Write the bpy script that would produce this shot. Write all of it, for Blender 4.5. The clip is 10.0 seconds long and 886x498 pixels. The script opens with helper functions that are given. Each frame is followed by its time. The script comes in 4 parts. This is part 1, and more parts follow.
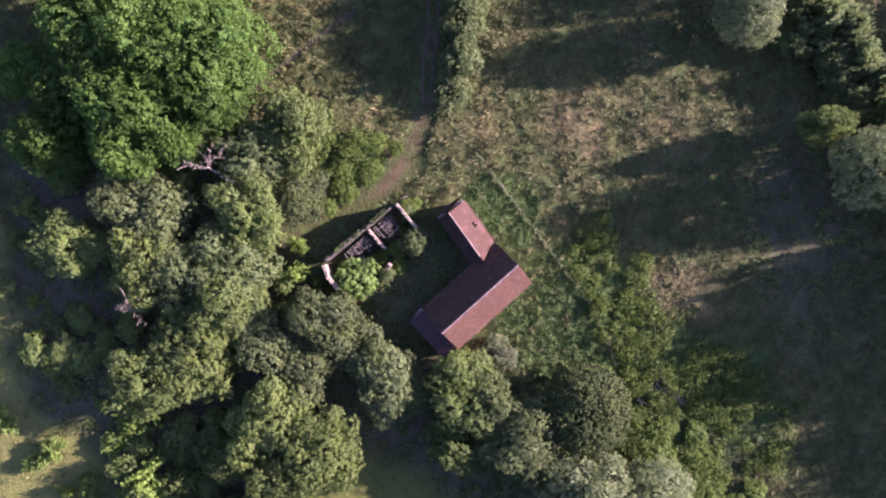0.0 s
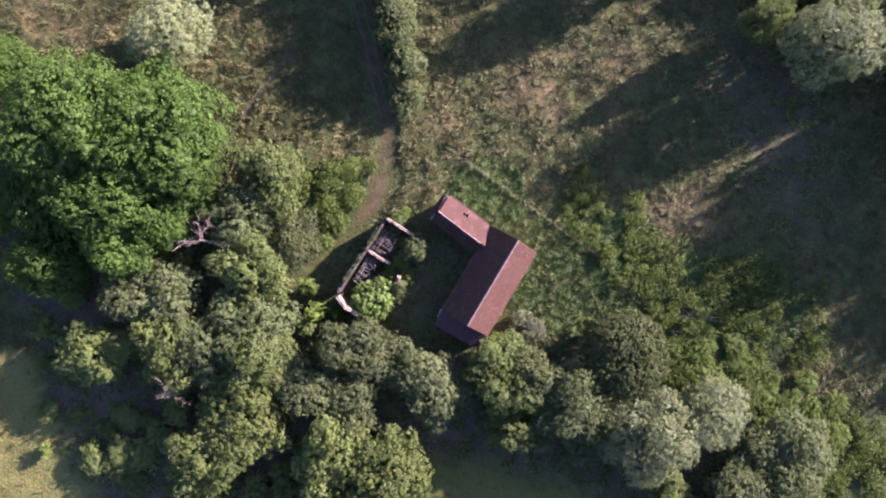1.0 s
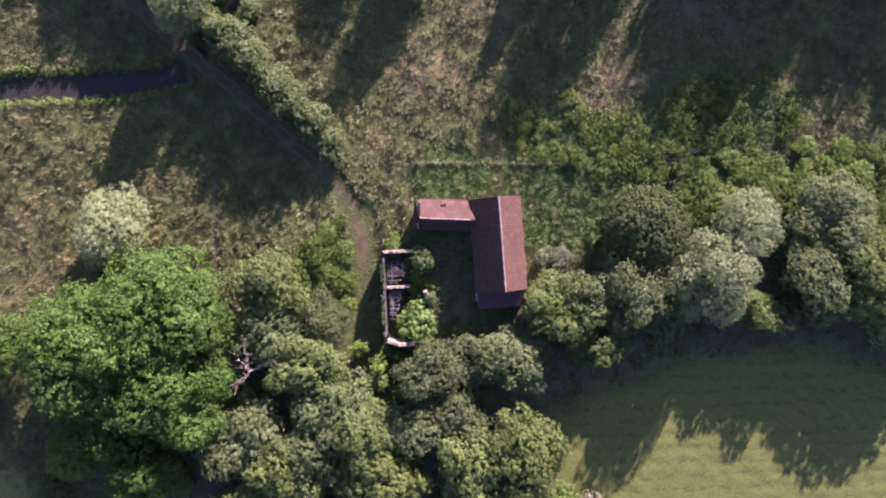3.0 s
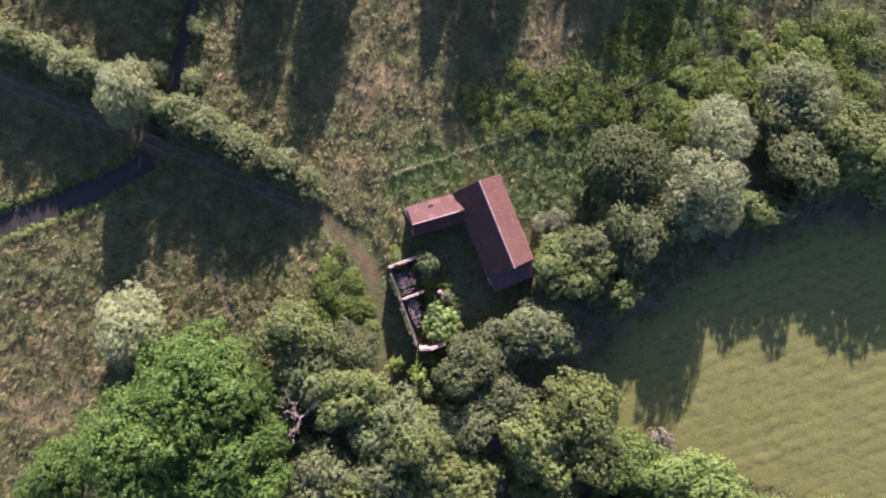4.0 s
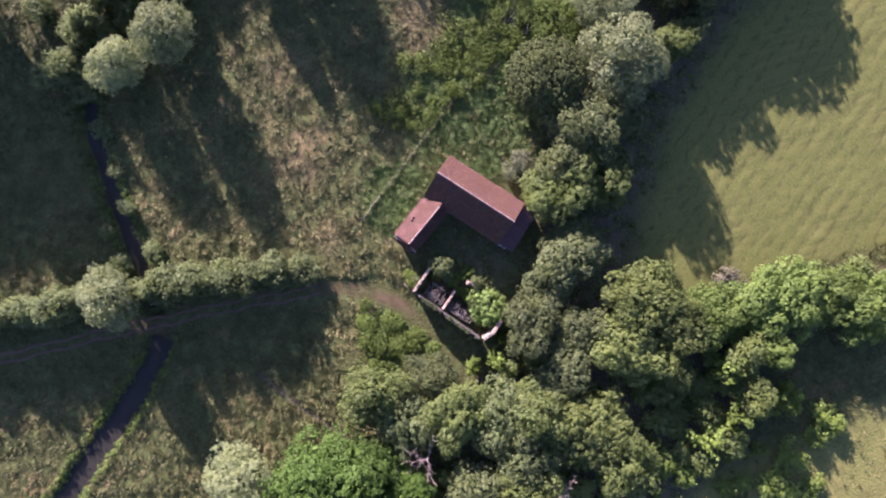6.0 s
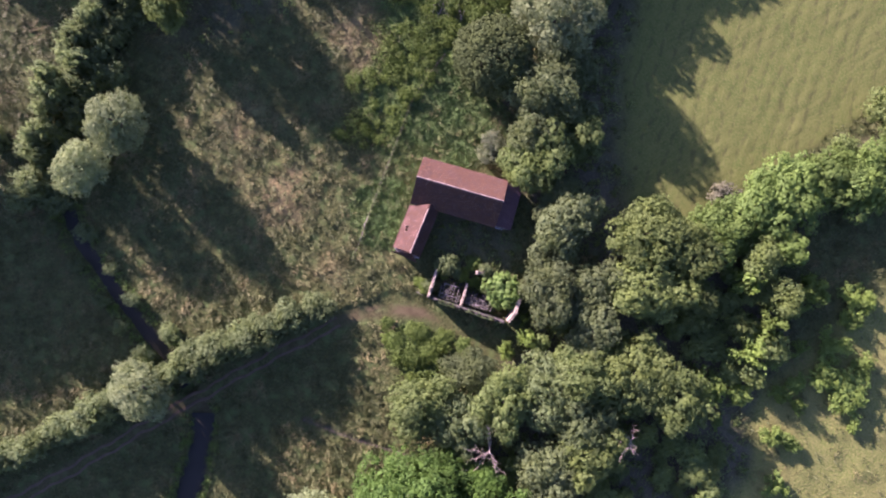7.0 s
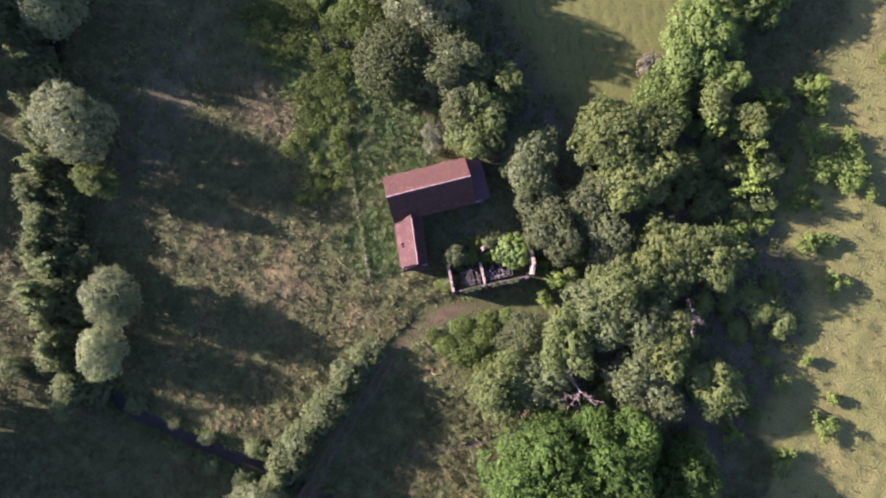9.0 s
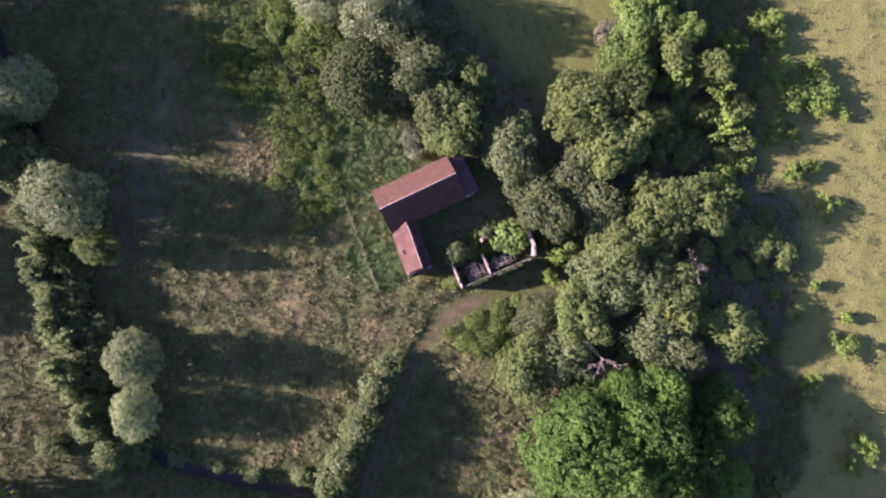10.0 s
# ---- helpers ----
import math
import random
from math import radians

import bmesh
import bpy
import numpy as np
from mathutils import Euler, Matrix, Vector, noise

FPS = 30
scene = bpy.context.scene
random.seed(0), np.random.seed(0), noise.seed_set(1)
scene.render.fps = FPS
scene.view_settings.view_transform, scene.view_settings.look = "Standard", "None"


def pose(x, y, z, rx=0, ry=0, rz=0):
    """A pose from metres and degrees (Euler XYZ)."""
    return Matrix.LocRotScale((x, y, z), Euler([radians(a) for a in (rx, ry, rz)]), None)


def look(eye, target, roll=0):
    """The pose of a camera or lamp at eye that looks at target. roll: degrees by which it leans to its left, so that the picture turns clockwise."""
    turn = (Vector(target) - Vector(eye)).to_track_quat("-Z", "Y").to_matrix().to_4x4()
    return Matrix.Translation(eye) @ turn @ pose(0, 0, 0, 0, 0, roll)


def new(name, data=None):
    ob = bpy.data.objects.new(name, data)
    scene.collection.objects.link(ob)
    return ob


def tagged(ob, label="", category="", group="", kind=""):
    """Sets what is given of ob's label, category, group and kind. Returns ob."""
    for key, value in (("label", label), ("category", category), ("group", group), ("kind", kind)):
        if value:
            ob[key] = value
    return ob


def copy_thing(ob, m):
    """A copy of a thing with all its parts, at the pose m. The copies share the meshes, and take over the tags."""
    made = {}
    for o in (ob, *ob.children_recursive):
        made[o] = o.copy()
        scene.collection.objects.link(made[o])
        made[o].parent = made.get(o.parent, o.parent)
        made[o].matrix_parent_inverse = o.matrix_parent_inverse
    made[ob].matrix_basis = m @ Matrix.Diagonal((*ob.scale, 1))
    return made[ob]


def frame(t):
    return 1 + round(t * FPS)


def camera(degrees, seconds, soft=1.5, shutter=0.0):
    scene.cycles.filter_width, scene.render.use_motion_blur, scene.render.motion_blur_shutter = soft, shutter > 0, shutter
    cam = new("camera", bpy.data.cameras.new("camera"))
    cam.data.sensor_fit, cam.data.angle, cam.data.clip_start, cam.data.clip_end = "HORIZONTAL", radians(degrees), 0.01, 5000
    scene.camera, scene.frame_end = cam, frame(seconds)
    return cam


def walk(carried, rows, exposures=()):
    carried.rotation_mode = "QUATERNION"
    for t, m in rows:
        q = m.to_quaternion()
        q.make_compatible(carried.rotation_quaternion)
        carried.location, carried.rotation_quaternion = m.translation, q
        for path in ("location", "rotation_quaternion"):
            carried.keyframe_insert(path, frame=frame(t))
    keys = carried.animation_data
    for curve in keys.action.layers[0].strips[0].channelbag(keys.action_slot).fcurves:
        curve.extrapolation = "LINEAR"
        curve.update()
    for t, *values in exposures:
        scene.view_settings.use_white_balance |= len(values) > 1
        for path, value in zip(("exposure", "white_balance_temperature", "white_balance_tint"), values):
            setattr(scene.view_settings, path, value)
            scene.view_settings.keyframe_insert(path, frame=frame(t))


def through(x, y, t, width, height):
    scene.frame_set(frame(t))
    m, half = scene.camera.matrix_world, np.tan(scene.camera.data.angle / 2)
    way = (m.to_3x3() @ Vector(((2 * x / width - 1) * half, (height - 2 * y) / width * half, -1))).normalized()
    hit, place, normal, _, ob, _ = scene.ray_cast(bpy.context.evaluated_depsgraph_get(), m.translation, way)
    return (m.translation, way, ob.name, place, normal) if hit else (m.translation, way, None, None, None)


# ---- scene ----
# A drone looks straight down on a farmstead, turns clockwise and climbs.
# World: x and y as in the first view, z up, ground near z = 0.
cam = camera(70.0, 10.0, soft=2.05)
# seconds, x, y, z, tilt about x, tilt about y, turn
ROWS = [
    (0, 0.00, 0.00, 102.00, 0.04, -1.05, 0.00),
    (0.5, 0.21, 0.18, 103.16, -0.02, -0.88, -8.66),
    (1, 0.42, 0.33, 104.22, -0.08, -0.72, -17.42),
    (1.5, 0.63, 0.46, 105.19, -0.12, -0.57, -26.18),
    (2, 0.85, 0.51, 106.12, -0.17, -0.43, -34.80),
    (2.5, 1.02, 0.38, 107.11, -0.23, -0.28, -43.48),
    (3.8, 1.46, -0.47, 110.13, -0.42, 0.12, -67.05),
    (4, 1.46, -0.55, 110.54, -0.45, 0.18, -70.47),
    (4.5, 1.51, -0.70, 111.44, -0.51, 0.29, -79.19),
    (5, 1.45, -0.76, 112.29, -0.55, 0.36, -87.89),
    (5.5, 1.28, -0.79, 113.01, -0.56, 0.36, -96.57),
    (5.7, 1.19, -0.73, 113.26, -0.54, 0.35, -100.09),
    (6.8, 0.68, -0.25, 114.23, -0.34, 0.20, -119.07),
    (7, 0.54, -0.12, 114.54, -0.31, 0.17, -122.23),
    (7.5, 0.25, 0.25, 115.61, -0.17, 0.11, -129.90),
    (8, -0.06, 0.58, 116.78, -0.02, 0.09, -137.47),
    (8.5, -0.35, 0.96, 117.88, 0.12, 0.10, -144.92),
    (9, -0.55, 1.38, 118.96, 0.23, 0.14, -152.29),
    (9.5, -0.66, 1.72, 120.12, 0.34, 0.18, -158.42),
    (10, -0.72, 2.01, 121.34, 0.46, 0.22, -163.60),
]
walk(cam, [(t, pose(x, y, z, rx, ry, rz)) for t, x, y, z, rx, ry, rz in ROWS], exposures=((0.0, 2.40, 5660, 66), (10.0, 2.40, 5660, 66)))

# ---- light ----
SUN_AZIMUTH, SUN_HEIGHT = 12.0, 17.0   # degrees from +x towards +y, and above the horizon
world = bpy.data.worlds.new("sky")
scene.world = world
world.use_nodes = True
wn = world.node_tree
sky = wn.nodes.new("ShaderNodeTexSky")
sky.sky_type, sky.sun_disc = "NISHITA", False
sky.sun_elevation, sky.sun_rotation = radians(SUN_HEIGHT), radians(90 - SUN_AZIMUTH)
wn.links.new(sky.outputs[0], wn.nodes["Background"].inputs[0])
wn.nodes["Background"].inputs[1].default_value = 0.066
sky.ozone_density, sky.air_density = 3.0, 1.0
sun = new("sun", bpy.data.lights.new("sun", "SUN"))
sun.data.energy, sun.data.angle, sun.data.color = 5.0, radians(0.6), (1.0, 0.90, 0.73)
ca, sa, ce, se = math.cos(radians(SUN_AZIMUTH)), math.sin(radians(SUN_AZIMUTH)), math.cos(radians(SUN_HEIGHT)), math.sin(radians(SUN_HEIGHT))
sun.matrix_world = look((90 * ca * ce, 90 * sa * ce, 90 * se), (0, 0, 0))


# ---- materials ----
def shader(name, rough=0.8, spec=0.3):
    m = bpy.data.materials.new(name)
    m.use_nodes = True
    b = m.node_tree.nodes["Principled BSDF"]
    b.inputs["Roughness"].default_value = rough
    b.inputs["Specular IOR Level"].default_value = spec
    return m, m.node_tree, b


def node(nt, kind, **values):
    n = nt.nodes.new(kind)
    for k, v in values.items():
        n.inputs[k.replace("_", " ")].default_value = v
    return n


def mix(nt, fac, a, b):
    """A colour mix; fac, a and b are sockets or values."""
    n = nt.nodes.new("ShaderNodeMix")
    n.data_type = "RGBA"
    for socket, value in ((n.inputs[0], fac), (n.inputs[6], a), (n.inputs[7], b)):
        if isinstance(value, bpy.types.NodeSocket):
            nt.links.new(value, socket)
        else:
            socket.default_value = value if isinstance(value, (int, float)) else (*value, 1)
    return n.outputs[2]


def ramp(nt, fac, lo, hi):
    n = nt.nodes.new("ShaderNodeMapRange")
    n.interpolation_type = "SMOOTHSTEP"
    nt.links.new(fac, n.inputs[0])
    n.inputs[1].default_value, n.inputs[2].default_value = lo, hi
    return n.outputs[0]


def grain(nt, scale, detail=3.0, stretch=None, turn=0.0):
    """Noise in world metres; scale: features per metre."""
    g = nt.nodes.new("ShaderNodeNewGeometry")
    n = node(nt, "ShaderNodeTexNoise", Scale=scale, Detail=detail)
    if stretch:
        m = nt.nodes.new("ShaderNodeMapping")
        m.inputs["Rotation"].default_value = (0, 0, radians(turn))
        m.inputs["Scale"].default_value = stretch
        nt.links.new(g.outputs["Position"], m.inputs[0])
        nt.links.new(m.outputs[0], n.inputs["Vector"])
    else:
        nt.links.new(g.outputs["Position"], n.inputs["Vector"])
    return n.outputs[0]


def bump(nt, b, height, strength=0.5, distance=0.05):
    n = node(nt, "ShaderNodeBump", Strength=strength, Distance=distance)
    nt.links.new(height, n.inputs["Height"])
    nt.links.new(n.outputs[0], b.inputs["Normal"])


def leaf_material(name, dark, light, through=0.48, rough=0.55):
    m, nt, b = shader(name, rough + 0.1, 0.13)
    g, o = nt.nodes.new("ShaderNodeNewGeometry"), nt.nodes.new("ShaderNodeObjectInfo")
    mid = [(d + l) / 2 for d, l in zip(dark, light)]
    c = mix(nt, g.outputs["Random Per Island"], [0.5 * d + 0.5 * k for d, k in zip(dark, mid)], [0.45 * l + 0.55 * k for l, k in zip(light, mid)])
    c = mix(nt, ramp(nt, grain(nt, 0.35, 2), 0.35, 0.7), c, tuple((d + l) / 2 * k for d, l, k in zip(dark, light, (1.05, 1.03, 0.78))))
    fine = grain(nt, 6.0, 2)
    c = mix(nt, ramp(nt, fine, 0.34, 0.56), [0.95 * v for v in dark], c)
    bump(nt, b, fine, 0.45, 0.08)
    h = nt.nodes.new("ShaderNodeHueSaturation")
    r = nt.nodes.new("ShaderNodeMapRange")
    nt.links.new(o.outputs["Random"], r.inputs[0])
    r.inputs[3].default_value, r.inputs[4].default_value = 0.8, 1.2
    nt.links.new(r.outputs[0], h.inputs["Value"])
    nt.links.new(c, h.inputs["Color"])
    nt.links.new(h.outputs[0], b.inputs["Base Color"])
    t = nt.nodes.new("ShaderNodeBsdfTranslucent")
    nt.links.new(h.outputs[0], t.inputs[0])
    s = nt.nodes.new("ShaderNodeMixShader")
    s.inputs[0].default_value = through
    nt.links.new(b.outputs[0], s.inputs[1])
    nt.links.new(t.outputs[0], s.inputs[2])
    nt.links.new(s.outputs[0], nt.nodes["Material Output"].inputs[0])
    return m


def plain_material(name, a, b2, scale=3.0, rough=0.85, relief=0.4, fine=14.0):
    """Two colours in blotches with a finer grain over them."""
    m, nt, b = shader(name, rough)
    c = mix(nt, ramp(nt, grain(nt, scale), 0.3, 0.7), a, b2)
    f = grain(nt, fine)
    c = mix(nt, ramp(nt, f, 0.35, 0.75), c, tuple(0.6 * v for v in a))
    nt.links.new(c, b.inputs["Base Color"])
    bump(nt, b, f, relief)
    return m


def ground_material():
    m, nt, b = shader("ground", 0.95, 0.1)

    def mask(name):
        n = nt.nodes.new("ShaderNodeAttribute")
        n.attribute_name = name
        return n.outputs["Fac"]

    small, mid, wide = grain(nt, 2.6, 4), grain(nt, 0.5, 4), grain(nt, 0.09, 3)
    c = mix(nt, ramp(nt, small, 0.35, 0.65), (0.033, 0.046, 0.012), (0.072, 0.077, 0.023))
    c = mix(nt, ramp(nt, mid, 0.45, 0.7), c, (0.068, 0.098, 0.026))
    c = mix(nt, mask("dry"), c, mix(nt, ramp(nt, small, 0.3, 0.7), (0.090, 0.078, 0.032), (0.168, 0.138, 0.054)))
    c = mix(nt, mask("lush"), c, mix(nt, ramp(nt, small, 0.3, 0.7), (0.035, 0.054, 0.016), (0.062, 0.094, 0.026)))
    row = grain(nt, 1.0, 3, (1.1, 0.12, 1.0), -39)
    lawn = mix(nt, ramp(nt, row, 0.35, 0.65), (0.062, 0.084, 0.017), (0.098, 0.113, 0.026))
    lawn = mix(nt, ramp(nt, wide, 0.38, 0.6), lawn, mix(nt, ramp(nt, mid, 0.3, 0.7), (0.062, 0.090, 0.017), (0.091, 0.108, 0.023)))
    lawn = mix(nt, ramp(nt, small, 0.35, 0.75), lawn, (0.109, 0.118, 0.032))
    place, turned = nt.nodes.new("ShaderNodeNewGeometry"), nt.nodes.new("ShaderNodeMapping")
    turned.inputs["Rotation"].default_value = (0, 0, radians(-39))
    nt.links.new(place.outputs["Position"], turned.inputs[0])
    lines = node(nt, "ShaderNodeTexWave", Scale=0.131, Distortion=5.0, Detail=3.0, Detail_Scale=1.4)
    nt.links.new(turned.outputs[0], lines.inputs["Vector"])
    broken = nt.nodes.new("ShaderNodeMath")
    broken.operation = "MULTIPLY"
    nt.links.new(ramp(nt, lines.outputs["Fac"], 0.72, 0.95), broken.inputs[0])
    nt.links.new(ramp(nt, grain(nt, 0.7, 3), 0.42, 0.60), broken.inputs[1])
    lawn = mix(nt, broken.outputs[0], lawn, mix(nt, 0.5, lawn, (0.052, 0.054, 0.018)))
    c = mix(nt, mask("mown"), c, lawn)
    c = mix(nt, mask("pasture"), c, mix(nt, ramp(nt, small, 0.3, 0.7), mix(nt, ramp(nt, wide, 0.4, 0.65), (0.090, 0.118, 0.024), (0.116, 0.124, 0.032)), (0.148, 0.150, 0.043)))
    c = mix(nt, mask("litter_shade"), c, mix(nt, ramp(nt, small, 0.3, 0.7), (0.058, 0.058, 0.030), (0.102, 0.096, 0.050)))
    c = mix(nt, mask("dirt"), c, mix(nt, ramp(nt, mid, 0.3, 0.7), (0.066, 0.049, 0.024), (0.098, 0.074, 0.036)))
    nt.links.new(c, b.inputs["Base Color"])
    even = nt.nodes.new("ShaderNodeMapRange")
    most = nt.nodes.new("ShaderNodeMath")
    most.operation = "MAXIMUM"
    nt.links.new(mask("mown"), most.inputs[0])
    nt.links.new(mask("dirt"), most.inputs[1])
    nt.links.new(most.outputs[0], even.inputs[0])
    even.inputs[3].default_value, even.inputs[4].default_value = 0.9, 0.3
    n = node(nt, "ShaderNodeBump", Distance=0.17)
    nt.links.new(even.outputs[0], n.inputs["Strength"])
    nt.links.new(small, n.inputs["Height"])
    nt.links.new(n.outputs[0], b.inputs["Normal"])
    return m


def blade_material(name, dark, light, straw):
    m, nt, b = shader(name, 0.7, 0.2)
    g = nt.nodes.new("ShaderNodeNewGeometry")
    c = mix(nt, g.outputs["Random Per Island"], dark, light)
    c = mix(nt, ramp(nt, grain(nt, 0.16, 4), 0.46, 0.70), c, straw)
    c = mix(nt, ramp(nt, grain(nt, 1.1, 3), 0.52, 0.68), c, light)
    nt.links.new(c, b.inputs["Base Color"])
    return m


def tile_material(name, tone, age, spots):
    """tone: lightness of the clay; age: darkening by dirt; spots: how far lichen covers the tiles, from 0 to 1."""
    m, nt, b = shader(name, 0.85, 0.25)
    o = grain(nt, 0.7, 4)
    c = mix(nt, ramp(nt, grain(nt, 5.0, 2), 0.3, 0.7), [tone * v for v in (0.140, 0.065, 0.030)], [tone * v for v in (0.198, 0.101, 0.047)])
    c = mix(nt, ramp(nt, o, 0.45, 0.75), c, (0.078, 0.041, 0.027))
    c = mix(nt, ramp(nt, grain(nt, 0.9, 3), 0.56, 0.72), c, [tone * v for v in (0.205, 0.094, 0.041)])
    c = mix(nt, ramp(nt, grain(nt, 8.0, 4), 0.70 - 0.1 * spots, 0.75 - 0.1 * spots), c, (0.40, 0.31, 0.25))
    c = mix(nt, ramp(nt, grain(nt, 1.6, 4), 0.35, 0.75), c, mix(nt, age, c, (0.045, 0.028, 0.022)))
    nt.links.new(c, b.inputs["Base Color"])
    bump(nt, b, grain(nt, 9.0, 3), 0.4, 0.03)
    return m


GROUND = ground_material()
TILES = tile_material("clay roof tiles", 0.47, 0.65, 0.6)
# Dirty, mottled wing tiles, also toned down to offset sun on their slope.
WINGTILES = tile_material("dirty clay roof tiles toned down for sun", 0.28, 0.65, 0.3)
STONE = plain_material("rubble stone", (0.34, 0.275, 0.185), (0.21, 0.165, 0.11), 2.5, 0.9, 0.7, 6.0)
RENDERED = plain_material("lime render", (0.42, 0.36, 0.29), (0.30, 0.25, 0.20), 1.2, 0.9, 0.4)
MOSSY = plain_material("mossy stone", (0.085, 0.072, 0.056), (0.042, 0.042, 0.026), 1.5, 0.95, 0.7, 6.0)
MORTAR = plain_material("pale ridge mortar", (0.36, 0.29, 0.225), (0.16, 0.095, 0.070), 1.4, 0.9, 0.5)
DARKROOF = plain_material("mossy dark roofing", (0.080, 0.044, 0.036), (0.11, 0.064, 0.052), 1.5, 0.8, 0.4)
TIMBER = plain_material("weathered timber", (0.30, 0.27, 0.21), (0.16, 0.14, 0.105), 4.0, 0.85, 0.5)
BARK = plain_material("bark", (0.06, 0.048, 0.038), (0.10, 0.082, 0.065), 2.0, 0.95, 0.8)
DEADWOOD = plain_material("bare dead wood", (0.41, 0.34, 0.24), (0.26, 0.21, 0.15), 2.0, 0.85, 0.5)
EARTH = plain_material("trodden earth", (0.118, 0.085, 0.042), (0.076, 0.056, 0.030), 0.8, 0.95, 0.5, 5.0)
PALEPIPE = plain_material("pale painted metal", (0.6, 0.58, 0.55), (0.5, 0.48, 0.45), 2.0, 0.5, 0.1)
WIRE = plain_material("rusty wire", (0.16, 0.11, 0.09), (0.1, 0.08, 0.07), 2.0, 0.6, 0.1)
WATER, _nt, _b = shader("stream water", 0.5, 0.08)
_nt.links.new(mix(_nt, grain(_nt, 0.4), (0.022, 0.023, 0.015), (0.034, 0.034, 0.023)), _b.inputs["Base Color"])
bump(_nt, _b, grain(_nt, 3.0), 0.08, 0.02)

LEAF = {
    "maple": leaf_material("mid green leaves", (0.102, 0.156, 0.041), (0.206, 0.270, 0.077)),
    "ash": leaf_material("greyish green leaves", (0.098, 0.137, 0.050), (0.186, 0.234, 0.086)),
    "oak": leaf_material("olive green leaves", (0.106, 0.154, 0.038), (0.197, 0.256, 0.072)),
    "pale": leaf_material("pale yellowish leaves", (0.110, 0.158, 0.052), (0.199, 0.262, 0.098)),
    "willow": leaf_material("silvery willow leaves", (0.158, 0.208, 0.082), (0.214, 0.270, 0.106), 0.3),
    "acacia": leaf_material("bright green leaves", (0.060, 0.126, 0.021), (0.112, 0.206, 0.037), 0.46),
    "round": leaf_material("dark glossy leaves", (0.035, 0.054, 0.015), (0.093, 0.123, 0.034), 0.15, 0.7),
    "lime": leaf_material("yellow green leaves", (0.121, 0.191, 0.036), (0.197, 0.291, 0.057), 0.42),
    "flower": leaf_material("leaves and cream flower heads", (0.085, 0.135, 0.042), (0.390, 0.405, 0.250)),
    "bramble": leaf_material("bramble leaves", (0.110, 0.176, 0.035), (0.176, 0.249, 0.050)),
    "hedge": leaf_material("bluish green hedge leaves", (0.109, 0.157, 0.056), (0.202, 0.258, 0.097)),
    "fig": leaf_material("bright green broad leaves", (0.100, 0.175, 0.036), (0.190, 0.290, 0.068), 0.42),
    "withered": leaf_material("withered brown leaves", (0.096, 0.100, 0.056), (0.178, 0.180, 0.104), 0.2),
    "fresh": leaf_material("fresh bank growth", (0.099, 0.166, 0.033), (0.166, 0.252, 0.055), 0.42),
}


# ---- building helpers ----
def link_mesh(name, me, material, parent=None, label=""):
    ob = new(name, me)
    me.materials.clear()
    me.materials.append(material)
    if parent:
        ob.parent = parent
    return tagged(ob, label)


def part(name, bm, material, parent=None, label=""):
    me = bpy.data.meshes.new(name)
    bm.to_mesh(me)
    bm.free()
    return link_mesh(name, me, material, parent, label)


def soup(name, verts, faces):
    """A mesh from arrays."""
    me = bpy.data.meshes.new(name)
    verts, faces = np.asarray(verts, "f"), np.asarray(faces, "i")
    n, k = faces.shape
    me.vertices.add(len(verts))
    me.vertices.foreach_set("co", verts.ravel())
    me.loops.add(n * k)
    me.loops.foreach_set("vertex_index", faces.ravel())
    me.polygons.add(n)
    me.polygons.foreach_set("loop_start", np.arange(n) * k)
    me.update(calc_edges=True)
    me.validate()
    return me


def thing(name, label, category, group="", at=None):
    ob = new(name)
    if at is not None:
        ob.matrix_basis = at
    return tagged(ob, label, category, group)


def box(bm, m, sx, sy, sz, bevel=0.0):
    """A box standing on m's origin."""
    made = bmesh.ops.create_cube(bm, size=1, matrix=m @ Matrix.Diagonal((sx, sy, sz, 1)) @ Matrix.Translation((0, 0, 0.5)))
    if bevel:
        edges = list({e for v in made["verts"] for e in v.link_edges})
        bmesh.ops.bevel(bm, geom=edges, offset=bevel, segments=1, affect="EDGES")


def tube(bm, points, radii, sides=6):
    """A closed tapered tube through the points."""
    points = [Vector(p) for p in points]
    rings = []
    for i, p in enumerate(points):
        d = (points[min(i + 1, len(points) - 1)] - points[max(i - 1, 0)]).normalized()
        a = d.orthogonal().normalized()
        b = d.cross(a)
        rings.append([bm.verts.new(p + radii[i] * (a * math.cos(t) + b * math.sin(t))) for t in (2 * math.pi * k / sides for k in range(sides))])
    for r, s in zip(rings, rings[1:]):
        for k in range(sides):
            bm.faces.new((r[k], r[(k + 1) % sides], s[(k + 1) % sides], s[k]))
    bm.faces.new(rings[0][::-1])
    bm.faces.new(rings[-1])


def smooth(a, lo, hi):
    t = np.clip((a - lo) / (hi - lo), 0, 1)
    return t * t * (3 - 2 * t)


def waves(x, y, size, seed, octaves=3):
    """Smooth value noise from 0 to 1, with features of about size metres."""
    total, weight = np.zeros_like(x), 0.0
    for o in range(octaves):
        s = size / 2 ** o
        gx, gy = np.floor(x / s).astype(int), np.floor(y / s).astype(int)
        fx, fy = smooth(x / s - gx, 0, 1), smooth(y / s - gy, 0, 1)

        def h(i, j):
            n = (i * 374761393 + j * 668265263 + (seed + o) * 974634777) & 0xFFFFFFFF
            n = ((n ^ (n >> 13)) * 1274126177) & 0xFFFFFFFF
            return ((n ^ (n >> 16)) & 0xFFFF) / 65535.0
        v = (h(gx, gy) * (1 - fx) + h(gx + 1, gy) * fx) * (1 - fy) + (h(gx, gy + 1) * (1 - fx) + h(gx + 1, gy + 1) * fx) * fy
        total, weight = total + v * 0.5 ** o, weight + 0.5 ** o
    return total / weight


